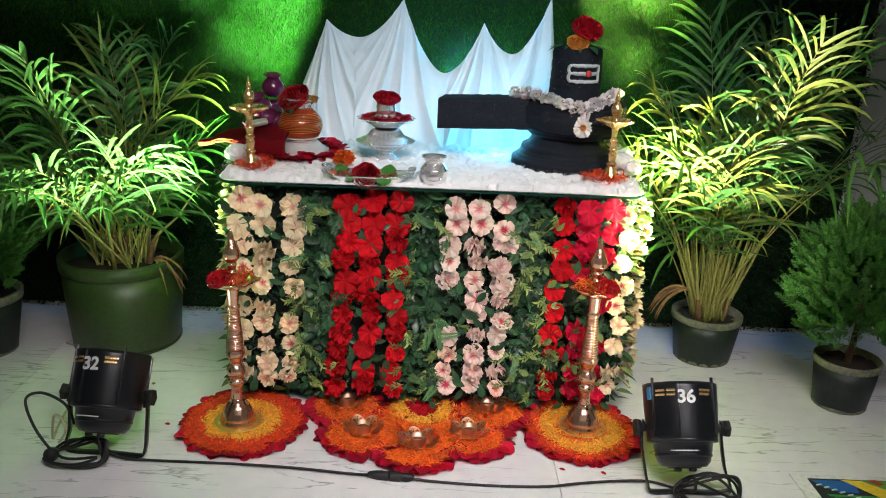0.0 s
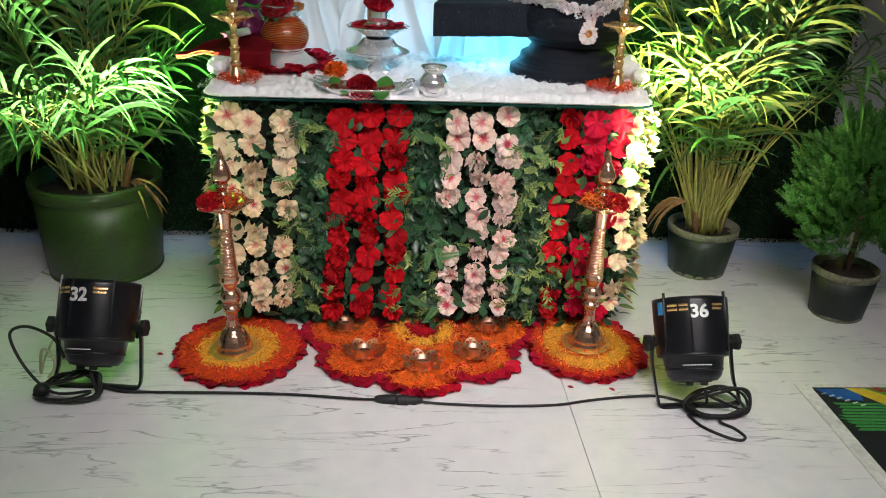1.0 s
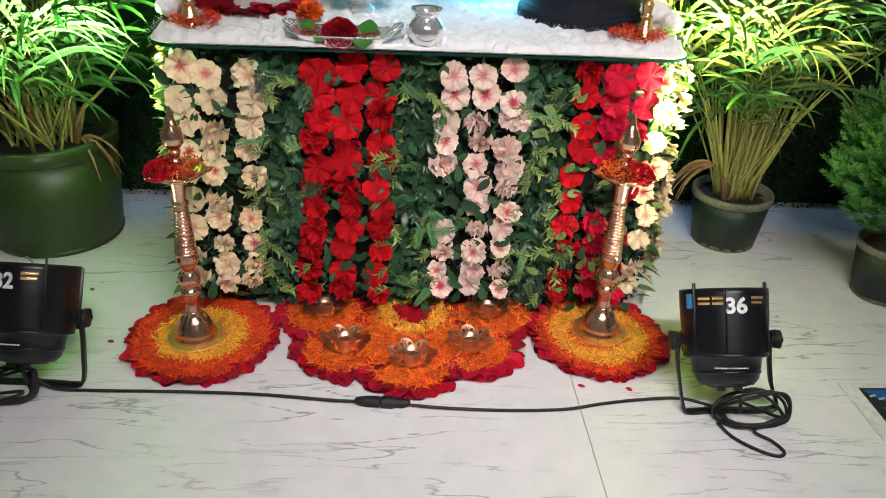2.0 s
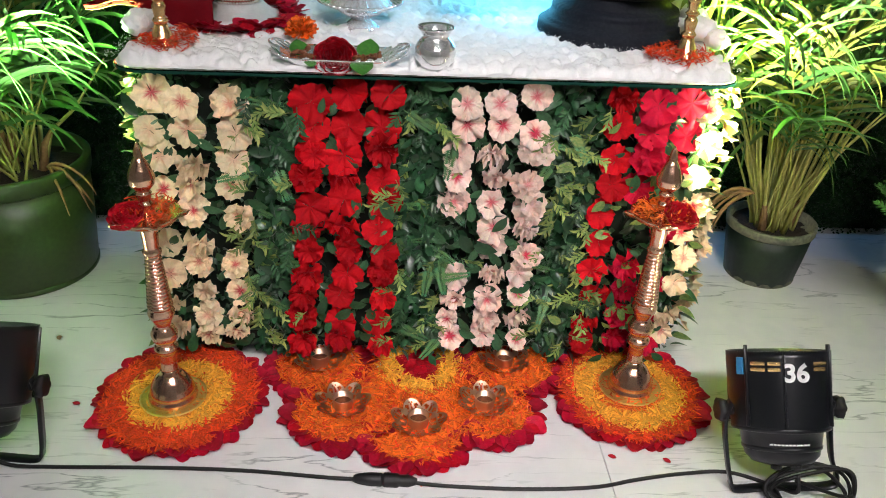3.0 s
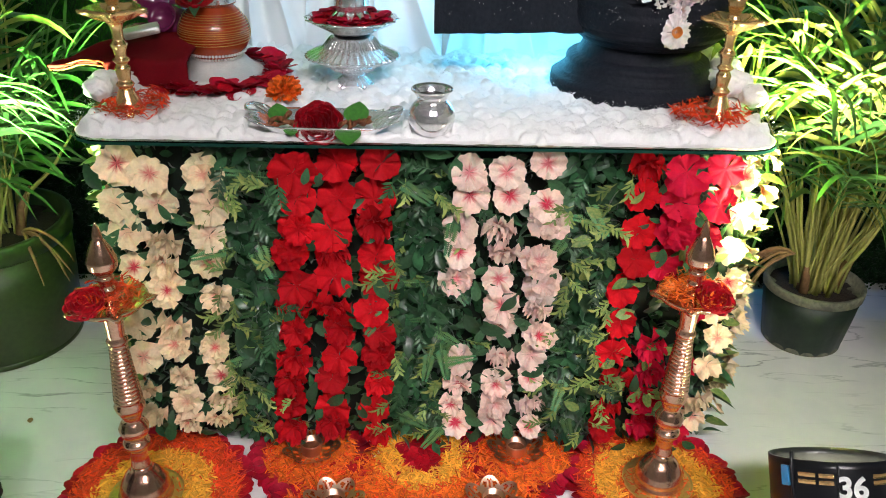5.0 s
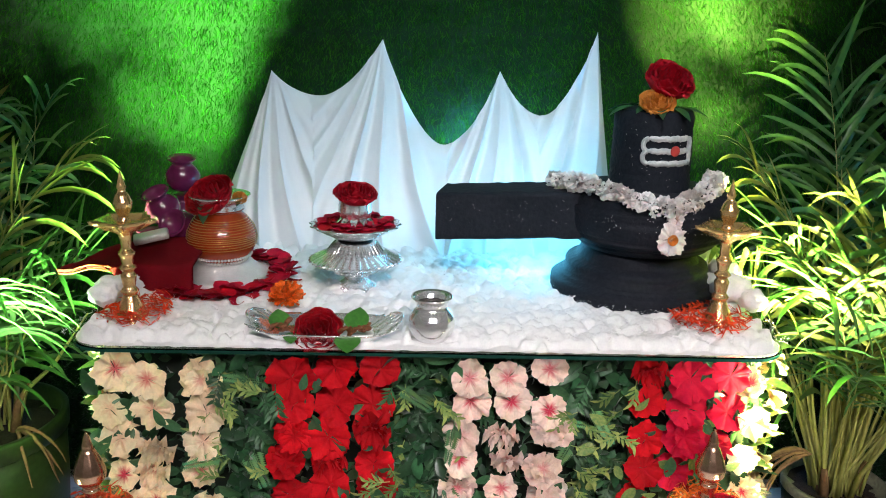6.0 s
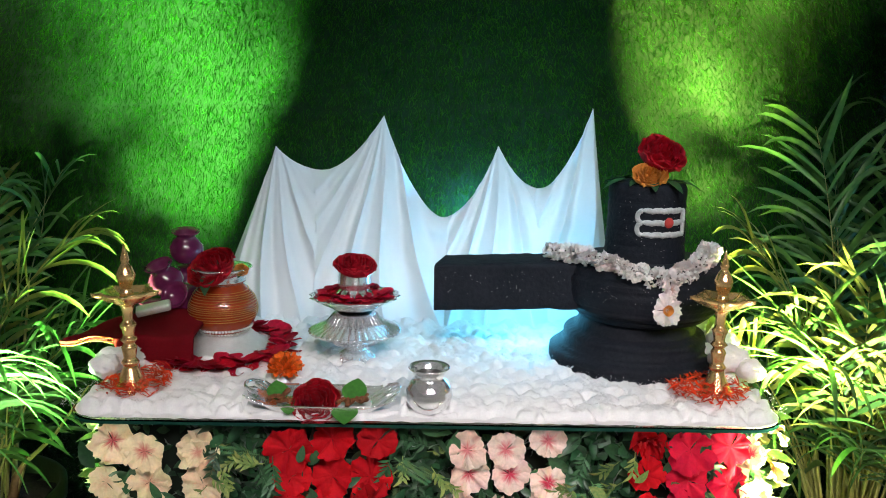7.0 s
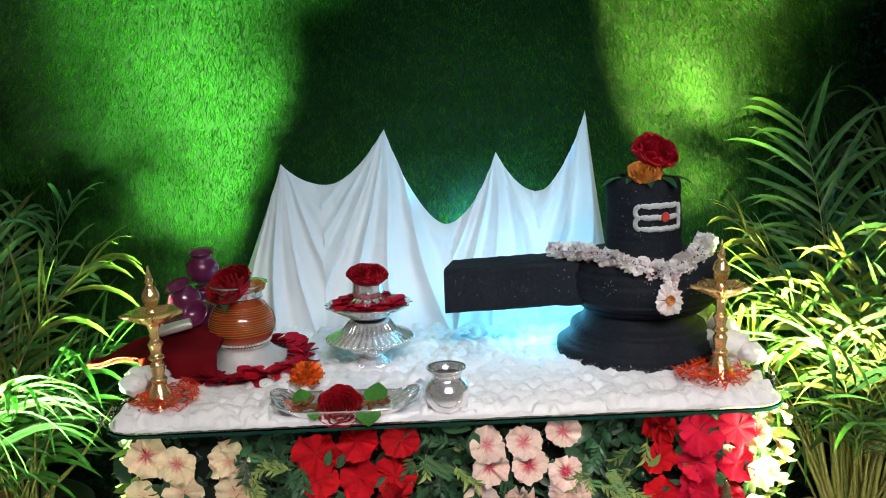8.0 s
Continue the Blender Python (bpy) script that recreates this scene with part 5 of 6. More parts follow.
for x, y, rz, sc in ((-0.185, 2.56, 18, 0.7), (-0.165, 2.545, 190, 0.5), (-0.05, 2.56, -8, 0.8), (-0.06, 2.535, 185, 0.8)):
    o = part("betel_leaf", leaf(0.07, 0.06, 0.15, 0.1, 8), GREENLEAF)
    o.matrix_basis = pose(x, y + 0.012, TZ + 0.020, 38 if abs(rz) < 90 else -6, 0, rz) @ Matrix.Scale(sc, 4)
    tagged(o, "fresh green betel leaf under nuts in the tray", "leaf", "betel leaves in the tray")
nut = bmesh.new()
bmesh.ops.create_icosphere(nut, subdivisions=2, radius=1)
for v in nut.verts:
    v.co = Vector((v.co.x * 0.0055 * (1 - 0.35 * v.co.y), v.co.y * 0.0095, v.co.z * 0.004))
NUT = hidden_source("almond", nut, CLAY_NUT)
for cx in (-0.18, -0.05):
    for k in range(15):
        o = share("almond", NUT, pose(cx + U(-0.028, 0.028), 2.575 + U(-0.022, 0.022), TZ + 0.022 + U(0, 0.014), U(-40, 40), U(-40, 40), U(0, 360)))
        tagged(o, "brown almond on a betel leaf", "nut", "almonds in the tray")


def pompom(name, m, r, mat, label):
    """A marigold head of many short petals."""
    t = thing(name, m, label, "flower")
    g = random.Random(int(r * 9999))
    bm = bmesh.new()
    for k in range(520):
        th, ct = g.uniform(0, 6.28), g.uniform(-0.2, 1)
        st = math.sqrt(1 - ct * ct)
        d = Vector((st * math.cos(th), st * math.sin(th), ct))
        a = d.cross(Vector((g.gauss(0, 1), g.gauss(0, 1), g.gauss(0, 1)))).normalized()
        b = d.cross(a)
        o = d * r * g.uniform(0.1, 0.8)
        l, w = r * g.uniform(0.25, 0.38), r * 0.13
        vs = [bm.verts.new(c) for c in (o - a * w * 0.6, o + a * w * 0.6, o + d * l + a * w + b * l * 0.2, o + d * l * 1.15 + b * l * 0.4, o + d * l - a * w + b * l * 0.2)]
        bm.faces.new(vs)
    part("petals", bm, mat, t, smooth=False)
    return t


pompom("marigold", pose(-0.196, 2.69, TZ + 0.042), 0.033, ORANGE, "orange marigold head lying on the cotton")


# ---- shredded petals ----
def shreds(name, n, sample, mats, label, zs=(0.004, 0.02), parent=None, size=1.0, seed=1):
    """Loose narrow petals; sample() gives x, y and which colour."""
    g = random.Random(seed)
    sets = {}
    for k in range(n):
        x, y, c = sample(g)
        vs, fs = sets.setdefault(c, ([], []))
        a, l, w = g.uniform(0, 6.28), g.uniform(0.013, 0.026) * size, g.uniform(0.0010, 0.0020) * size
        z, el = g.uniform(*zs), g.uniform(-0.35, 0.6)
        d = Vector((math.cos(a) * math.cos(el), math.sin(a) * math.cos(el), math.sin(el)))
        s = Vector((-math.sin(a), math.cos(a), g.uniform(-0.6, 0.6))).normalized()
        u = s.cross(d)
        o = Vector((x, y, z)) - d * l * 0.5
        curl = g.uniform(-0.5, 0.5)
        i = len(vs)
        for f, ww in ((0, 0.45), (0.4, 1), (0.75, 1), (1, 0.4)):
            p = o + d * l * f + u * curl * l * f * (1 - f) + Vector((0, 0, 0))
            p.z = max(p.z, zs[0] * 0.5)
            vs += [p - s * w * ww, p + s * w * ww]
        fs += [(i + 2 * q, i + 2 * q + 1, i + 2 * q + 3, i + 2 * q + 2) for q in range(3)]
    for c, (vs, fs) in sorted(sets.items()):
        ob = tagged(raw(name, vs, fs, mats[c], parent), label[c], kind="stuff")
        if parent is None:
            tagged(ob, category="petals")


def heap(cx, cy, rx, ry, label, seed):
    def sample(g):
        a, r = g.uniform(0, 6.28), math.sqrt(g.random())
        return cx + rx * r * math.cos(a), cy + ry * r * math.sin(a), 0
    shreds("marigold_petals", 420, sample, [ORANGE_RED], [label], (TZ + 0.024, TZ + 0.046), None, 1.1, seed)


heap(-0.472, 2.635, 0.065, 0.075, "orange marigold petals heaped round the brass lamp", 71)
heap(0.632, 2.64, 0.075, 0.075, "orange marigold petals heaped round the small lamp", 72)


# ---- brass lamps ----
def table_lamp(m, label):
    t = thing("oil_lamp", m, label, "oil lamp", "small brass oil lamps on the table")
    part("base", lathe(fine([(0.036, 0), (0.038, 0.006), (0.03, 0.018), (0.022, 0.036), (0.014, 0.055), (0.012, 0.06)], 0.004), 40), PALE_BRASS, t)
    part("stem", lathe(fine([(0.012, 0.058), (0.017, 0.066), (0.011, 0.074), (0.013, 0.085), (0.0145, 0.096), (0.01, 0.104), (0.016, 0.111), (0.01, 0.118), (0.012, 0.13), (0.0155, 0.139), (0.009, 0.148), (0.01, 0.165), (0.013, 0.176), (0.02, 0.182)], 0.003), 36), PALE_BRASS, t)
    part("bowl", lathe(fine([(0.012, 0.178), (0.03, 0.186), (0.046, 0.199), (0.0475, 0.206), (0.044, 0.206), (0.03, 0.194), (0.008, 0.19)], 0.004), 80,
                       lambda a, r, z: 1 + 0.34 * max(0, (r - 0.02) / 0.028) * max(0, math.cos(a * 5 + 0.4)) ** 7), PALE_BRASS, t)
    part("finial", lathe(fine([(0.010, 0.19), (0.013, 0.2), (0.009, 0.21), (0.016, 0.226), (0.0175, 0.236), (0.012, 0.25), (0.0065, 0.258), (0.0085, 0.264), (0.004, 0.282), (0.001, 0.296)], 0.003), 32), PALE_BRASS, t)
    return t


small = table_lamp(pose(-0.478, 2.625, TZ + 0.008), "small five-wick brass oil lamp among orange petals")
copy_thing(small, pose(0.648, 2.648, TZ + 0.008, 0, 0, 40))


def tall_lamp(x, y, label, turn):
    t = thing("brass_oil_lamp", pose(x, y, 0.0, 0, 0, turn), label, "oil lamp", "tall brass oil lamps on the floor")
    part("drip_plate", lathe(fine([(0.03, 0.016), (0.068, 0.016), (0.076, 0.021), (0.077, 0.025), (0.071, 0.023), (0.03, 0.02)], 0.006), 56), BRASS, t, "round yellow brass drip plate")
    part("base", lathe(fine([(0.052, 0.02), (0.056, 0.024), (0.056, 0.032), (0.051, 0.037), (0.052, 0.045), (0.046, 0.062), (0.036, 0.08), (0.024, 0.094), (0.02, 0.106)], 0.004), 56), COPPER, t)
    ribs = []
    for k in range(15):
        r, zz = 0.0268 - 0.0105 * k / 14, 0.275 + 0.0088 * k
        ribs += [(r - 0.0012, zz), (r + 0.0012, zz + 0.0016), (r + 0.0012, zz + 0.0062), (r - 0.0012, zz + 0.0078)]
    part("stem", lathe(fine([(0.02, 0.104), (0.0165, 0.125), (0.018, 0.15), (0.026, 0.158), (0.027, 0.168), (0.019, 0.178), (0.028, 0.19), (0.030, 0.205), (0.024, 0.218), (0.018, 0.226), (0.022, 0.24), (0.028, 0.252), (0.030, 0.262)], 0.004) + [(0.026, 0.270)] + ribs
                       + fine([(0.0195, 0.41), (0.0205, 0.416), (0.016, 0.424), (0.0175, 0.45), (0.0195, 0.474), (0.024, 0.482)], 0.004), 48), COPPER, t)
    part("bowl", lathe(fine([(0.02, 0.478), (0.045, 0.484), (0.066, 0.497), (0.07, 0.507), (0.066, 0.507), (0.045, 0.493), (0.01, 0.489)], 0.004), 80,
                       lambda a, r, z: 1 + 0.26 * max(0, (r - 0.03) / 0.04) * max(0, math.cos(a * 5 + 0.5)) ** 9), COPPER, t)
    part("finial", lathe(fine([(0.012, 0.488), (0.012, 0.52), (0.016, 0.528), (0.0115, 0.536), (0.014, 0.548), (0.0165, 0.553), (0.013, 0.558), (0.026, 0.574), (0.0275, 0.588), (0.022, 0.606), (0.013, 0.626), (0.009, 0.632), (0.0095, 0.637), (0.006, 0.652), (0.001, 0.664)], 0.003), 40), COPPER, t)
    return t


LAMPS = ((-0.503, 2.44, 15), (0.606, 2.485, 40))
for k, (x, y, turn) in enumerate(LAMPS):
    tall_lamp(x, y, ("tall turned brass oil lamp standing on yellow petals" if k == 0 else "tall turned brass oil lamp on the orange rangoli"), turn)
    side = -1 if k == 0 else 1

    def sample(g, x=x, y=y, side=side):
        a, r = g.uniform(0, 6.28), math.sqrt(g.uniform(0.03, 1)) * 0.062
        return x + r * math.cos(a), y + r * math.sin(a), 0
    shreds("marigold_petals", 300, sample, [ORANGE_RED if k == 0 else ORANGE], ["orange petals in the brass lamp's bowl"], (0.503, 0.528), None, 1.0, 80 + k)
    rose_thing("red_rose", Matrix.Translation((x + side * 0.026, y - 0.03, 0.499)) @ pose(0, 0, 0, 22, side * 10, 0), 20 + k, 0.039, ROSE, "red rose lying in the brass lamp's bowl", 5, 0.85)


# ---- flower rangoli on the floor ----
def border(t, points, z=0.006):
    """Rose petals laid outwards along a line of (x, y, angle)."""
    for x, y, a in points:
        m = pose(x, y, z + U(0, 0.007), U(-10, 14), U(-16, 16), math.degrees(a) - 90 + U(-22, 22)) @ Matrix.Scale(U(1.05, 1.35), 4)
        share("petal", RND.choice(PETALS), m, t)


def flat_disc(name, x, y, r, z, mat, parent):
    bm = lathe([(r, 0.001), (r * 0.99, z), (0.001, z)], 48, lambda a, rr, zz: 1 + 0.03 * math.sin(a * 7))
    bmesh.ops.translate(bm, vec=(x, y, 0), verts=bm.verts[:])
    return part(name, bm, mat, parent)


def round_rangoli(x, y, r, label, seed, yin, yout):
    t = thing("flower_rangoli", pose(x, y, 0), label, "floor decoration", "flower rangolis on the floor")
    flat_disc("petal_bed", 0, 0, r * 0.86, 0.004, ORANGE_RED, t)
    pts = []
    for k in range(64):
        a = 2 * math.pi * k / 64
        rr = r * 0.80 * (1 + 0.02 * math.sin(5 * a))
        pts.append((rr * math.cos(a), rr * 1.08 * math.sin(a), a))
    border(t, pts)

    def sample(g):
        a, q = g.uniform(0, 6.28), math.sqrt(g.random()) * 0.9
        edge = q + g.gauss(0, 0.035)
        c = 1 if yin < edge < yout else (0 if edge >= yout else 2)
        return r * q * math.cos(a), r * q * 1.08 * math.sin(a), c
    shreds("marigold_litter", 7200, sample, [ORANGE_RED, YELLOW, ORANGE], ["red-orange marigold petals", "yellow marigold petals", "orange marigold petals"], (0.005, 0.022), t, 1.3, seed)


round_rangoli(-0.490, 2.455, 0.20, "round rangoli of yellow and orange petals rimmed with rose petals", 91, 0.3, 0.6)
round_rangoli(0.600, 2.478, 0.19, "round rangoli of orange petals with a red inner ring", 92, 0.42, 0.72)

LOBES = [(-0.172, 2.575, 0.115), (-0.104, 2.405, 0.122), (0.073, 2.335, 0.122), (0.238, 2.41, 0.12), (0.315, 2.575, 0.118), (0.085, 2.50, 0.17)]
mid = thing("flower_rangoli", pose(0.08, 2.45, 0), "lobed rangoli of orange petals with a rose-petal heart and five lights", "floor decoration", "flower rangolis on the floor")
for k, (x, y, r) in enumerate(LOBES):
    flat_disc("petal_bed", x - 0.08, y - 2.45, r * 0.82, 0.003 + 0.0004 * k, ORANGE, mid)
pts = []
for k, (x, y, r) in enumerate(LOBES[:5]):
    for q in range(36):
        a = 2 * math.pi * q / 36
        px, py = x + r * 0.84 * math.cos(a), y + r * 0.84 * math.sin(a)
        if py < 2.645 and all(math.hypot(px - u, py - w) > s * 0.8 for n, (u, w, s) in enumerate(LOBES) if n != k):
            pts.append((px - 0.08, py - 2.45, a))
border(mid, pts)
for k in range(34):
    a, q = U(0, 6.28), math.sqrt(U(0, 1)) * 0.06
    share("petal", PETALS[k % 2], pose(0.004 + q * math.cos(a), 0.125 + q * 0.95 * math.sin(a), U(0.006, 0.02), U(-25, 25), U(-25, 25), U(0, 360)), mid)


def lobed(g):
    while True:
        x, y = g.uniform(-0.30, 0.45), g.uniform(2.2, 2.665)
        if any(math.hypot(x - u, y - w) < s * 0.9 for u, w, s in LOBES):
            d = math.hypot(x - 0.084, y - 2.575)
            if d > 0.055:
                return x - 0.08, y - 2.45, 1 if d < 0.105 + g.gauss(0, 0.008) else (0 if g.random() < 0.8 else 2)


shreds("marigold_litter", 9600, lobed, [ORANGE, YELLOW, ORANGE_RED], ["orange marigold petals", "yellow marigold petals", "red-orange marigold petals"], (0.005, 0.022), mid, 1.3, 95)


def open_petal(length=0.052, width=0.036):
    """A gilt petal with pierced work, rising outwards along +y."""
    bm = bmesh.new()
    ni, nj = 14, 9
    grid = []
    for i in range(ni + 1):
        t = i / ni
        w = width * 0.5 * max(0.16, math.sin(math.pi * (0.1 + 0.86 * t)) ** 0.75) if i < ni else 0.0008
        z = 0.004 + 0.020 * t ** 1.4
        grid.append([bm.verts.new((w * (2 * j / nj - 1), 0.014 + length * t * (1 - 0.2 * t), z + 0.2 * w * abs(2 * j / nj - 1))) for j in range(nj + 1)])
    for i in range(ni):
        for j in range(nj):
            c = abs(j - 4)
            hole = (i in (3, 4, 5) and c in (1, 2)) or (i in (7, 8, 9) and c in (2,)) or (i in (7, 8, 9, 10) and c == 0) or (i in (8, 9) and c == 3) or (i == 11 and c == 1)
            if not hole:
                bm.faces.new((grid[i][j], grid[i][j + 1], grid[i + 1][j + 1], grid[i + 1][j]))
    bmesh.ops.delete(bm, geom=[v for v in bm.verts if not v.link_faces], context="VERTS")
    return bm


PIERCED = hidden_source("pierced_petal", open_petal(), GILT)


def light_cup(m):
    t = thing("tealight_holder", m, "lotus-shaped tealight holder of pierced rose-gold metal", "candle holder", "tealight holders on the rangoli")
    part("cup", lathe([(0.017, 0.004), (0.019, 0.006), (0.0195, 0.026), (0.0205, 0.028), (0.018, 0.028), (0.0175, 0.012), (0.001, 0.011)], 32), GILT, t, "round metal cup")
    part("wax", lathe([(0.0172, 0.012), (0.0172, 0.016), (0.001, 0.0155)], 24), CLAY_NUT, t, "brown wax")
    for k in range(7):
        share("pierced_petal", PIERCED, pose(0, 0, 0, 0, 0, 360 / 7 * k + 12), t)
    return t


cup = light_cup(pose(-0.17, 2.578, 0.012))
cup.scale = (1.22, 1.22, 1.25)
for x, y, rz in ((-0.102, 2.408, 12), (0.075, 2.345, 5), (0.235, 2.412, -8), (0.300, 2.578, 20)):
    copy_thing(cup, pose(x, y, 0.012, 0, 0, rz))


# ---- stage lights ----
def lens_material(name, color, strength):
    m = bpy.data.materials.new(name)
    m.use_nodes = True
    m.node_tree.nodes["Principled BSDF"].inputs["Emission Color"].default_value = (*color, 1)
    m.node_tree.nodes["Principled BSDF"].inputs["Emission Strength"].default_value = strength
    return m


LENS = {"36": lens_material("lit_warm_lens", (1.0, 0.93, 0.62), 29), "32": lens_material("lit_green_lens", (0.84, 1.0, 0.66), 27)}


def written(text, size, mat, parent, m):
    cu = bpy.data.curves.new("number", "FONT")
    cu.body, cu.size, cu.extrude, cu.align_x, cu.align_y = text, size, 0.0008, "CENTER", "CENTER"
    cu.offset = size * 0.03
    tmp = new("number", cu)
    me = bpy.data.meshes.new_from_object(tmp.evaluated_get(bpy.context.evaluated_depsgraph_get()))
    bpy.data.objects.remove(tmp)
    me.materials.clear()
    me.materials.append(mat)
    ob = new("number", me)
    ob.parent = parent
    ob.matrix_basis = m
    return ob


P_SCREEN = material("blue_screen", (0.05, 0.3, 0.6), 0.3, bump=0)


def stage_light(x, y, z, rz, lean, number, label, foot):
    t = thing("stage_light", pose(x, y, 0, 0, 0, rz), label, "stage light", "stage lights on the floor")
    prof = [(0.04, -0.110), (0.062, -0.108), (0.074, -0.094), (0.080, -0.066), (0.083, -0.044), (0.098, -0.036), (0.099, -0.03), (0.1035, 0.06), (0.1045, 0.122), (0.1005, 0.122), (0.098, 0.06), (0.08, 0.02)]
    body = part("can", lathe(fine(prof, 0.012), 56), CASE, t)
    body.matrix_basis = pose(0, 0, z, -lean, 0, 0) @ pose(0, 0, 0, 0, 0, -13)
    bm = lathe([(0.098, 0.06), (0.09, 0.066), (0.001, 0.07)], 40)
    part("lens", bm, LENS[number], body, "lit lens")
    part("seam_ring", lathe([(0.0925, -0.042), (0.0985, -0.04), (0.0995, -0.034), (0.0975, -0.032)], 56), CASE, body)
    part("seam_ring", lathe([(0.076, -0.082), (0.0795, -0.080), (0.0805, -0.074), (0.078, -0.072)], 56), CASE, body)
    for a in (-140, -98, -38, 30, 90, 150):
        o = part("fin", box(-0.0022, 0.0022, -0.109, -0.10, -0.03, 0.136 if a in (-140, -38) else 0.118, 0.002), CASE, body)
        o.matrix_basis = pose(0, 0, 0, 0, 0, a + 90)
    # the dark slots' warm glint is put in as raised pale brass strips
    for a0, a1, zz in ((-134, -118, 0.098), (-115, -102, 0.098), (-134, -118, 0.086), (-115, -102, 0.086), (-66, -46, 0.098), (-66, -48, 0.087)):
        bm = bmesh.new()
        rows = []
        for i in range(9):
            a = radians(a0 + (a1 - a0) * i / 8)
            rows.append([bm.verts.new((r * math.cos(a), r * math.sin(a), zz + s)) for r, s in ((0.104, -0.0038), (0.1065, -0.0034), (0.1065, 0.0034), (0.104, 0.0038))])
        for p, q in zip(rows, rows[1:]):
            for k in range(3):
                bm.faces.new((p[k], q[k], q[k + 1], p[k + 1]))
        part("vent_slot", bm, PALE_BRASS, body, "vent slot drawn as a pale brass strip for its glint")
    written(number, 0.05, WHITE, body, pose(0, 0, 0, 0, 0, -2) @ pose(0.011, -0.1068, 0.078, 90, 0, 6))
    for k in range(11):
        a = -118 + 5.2 * k
        o = part("mark", box(-0.0028, 0.0028, -0.0822, -0.079, -0.0015, 0.0015), WHITE, body, "row of small white marks", smooth=False)
        o.matrix_basis = pose(0, 0, -0.066, 0, 0, a + 90)
    o = part("display", box(-0.008, 0.008, -0.1085, -0.102, 0.075, 0.11, 0.001), P_SCREEN, body, "small blue display", smooth=False)
    o.matrix_basis = pose(0, 0, 0, 0, 0, -58)
    for k in range(2):
        o = part("socket", lathe([(0.011, 0), (0.011, 0.012), (0.008, 0.014), (0.001, 0.014)], 16), RUBBER, body)
        o.matrix_basis = pose(-0.02 + 0.04 * k, -0.03, -0.108, 180, 0, 0)
    part("cap", lathe([(0.001, -0.113), (0.045, -0.113), (0.05, -0.108), (0.05, -0.1)], 32), CASE, body)
    for s in (-1, 1):
        bm = lathe(fine([(0.012, 0), (0.012, 0.016), (0.022, 0.018), (0.024, 0.03), (0.02, 0.034), (0.001, 0.034)], 0.006), 24, lambda a, r, h: 1 + 0.1 * math.cos(a * 6) * (r > 0.018))
        o = part("knob", bm, RUBBER, t)
        o.matrix_basis = pose(s * 0.104, 0, z, 0, s * 90, 0)
    fx, fy = foot
    line = smooth_path([(-0.112, 0, z + 0.02), (-0.116, -0.004, z - 0.03), (-0.112 + fx * 0.5, fy * 0.6, z * 0.4), (-0.112 + fx, fy, 0.03), (-0.098 + fx, fy - 0.002, 0.006), (0, fy, 0.006), (0.112 + fx, fy - 0.002, 0.006), (0.128 + fx, fy, 0.03), (0.122 + fx * 0.5, fy * 0.6, z * 0.4), (0.118, -0.004, z - 0.03), (0.112, 0, z + 0.02)], 6)
    bm = bmesh.new()
    rows = []
    for i, p in enumerate(line):
        rows.append([bm.verts.new(p + Vector((0, dy, dz))) for dy, dz in ((-0.011, 0), (0.011, 0))])
    for a, b in zip(rows, rows[1:]):
        bm.faces.new((a[0], b[0], b[1], a[1]))
    o = part("yoke", bm, CASE, t)
    sol = o.modifiers.new("thickness", "SOLIDIFY")
    sol.thickness, sol.offset = 0.0045, 0
    return t


stage_light(0.834, 2.205, 0.188, 2, 34, "36", "black stage light with number 36 tilted up on its yoke", (0.02, -0.045))
stage_light(-0.838, 2.275, 0.19, -4, 32, "32", "black stage light with number 32 before the big pot", (-0.02, -0.02))


# ---- cables ----
def cable(points, r, mat, label, n=8, name="power_cable"):
    return tagged(part(name, tube(smooth_path(points, n), r, 8), mat), label, "cable", "cables on the floor")


cable([(-0.86, 2.235, 0.05), (-0.80, 2.225, 0.012), (-0.70, 2.222, 0.007), (-0.486, 2.219, 0.007), (-0.30, 2.21, 0.007), (-0.12, 2.188, 0.008), (-0.06, 2.182, 0.010)], 0.0043, RUBBER, "black power cable lying across the marble floor")
cable([(0.06, 2.171, 0.010), (0.14, 2.163, 0.007), (0.30, 2.155, 0.006), (0.45, 2.16, 0.006), (0.55, 2.182, 0.006), (0.66, 2.20, 0.006), (0.76, 2.203, 0.007), (0.84, 2.16, 0.012), (0.86, 2.10, 0.05), (0.85, 2.098, 0.10)], 0.0043, RUBBER, "black power cable lying across the marble floor")
con = thing("cable_connector", pose(0.0, 2.177, 0.012, 0, 0, -4), "black cable connector on the floor", "connector")
part("plug", lathe(fine([(0.007, -0.066), (0.010, -0.06), (0.013, -0.045), (0.0145, -0.03), (0.0145, -0.006), (0.012, -0.004)], 0.004), 16), RUBBER, con).matrix_basis = pose(0, 0, 0, 0, 90, 0)
part("socket", lathe(fine([(0.012, -0.004), (0.0155, 0.0), (0.0155, 0.028), (0.0125, 0.032), (0.0135, 0.05), (0.009, 0.064), (0.007, 0.07)], 0.004), 16), RUBBER, con).matrix_basis = pose(0, 0, 0, 0, 90, 0)
g3 = random.Random(12)


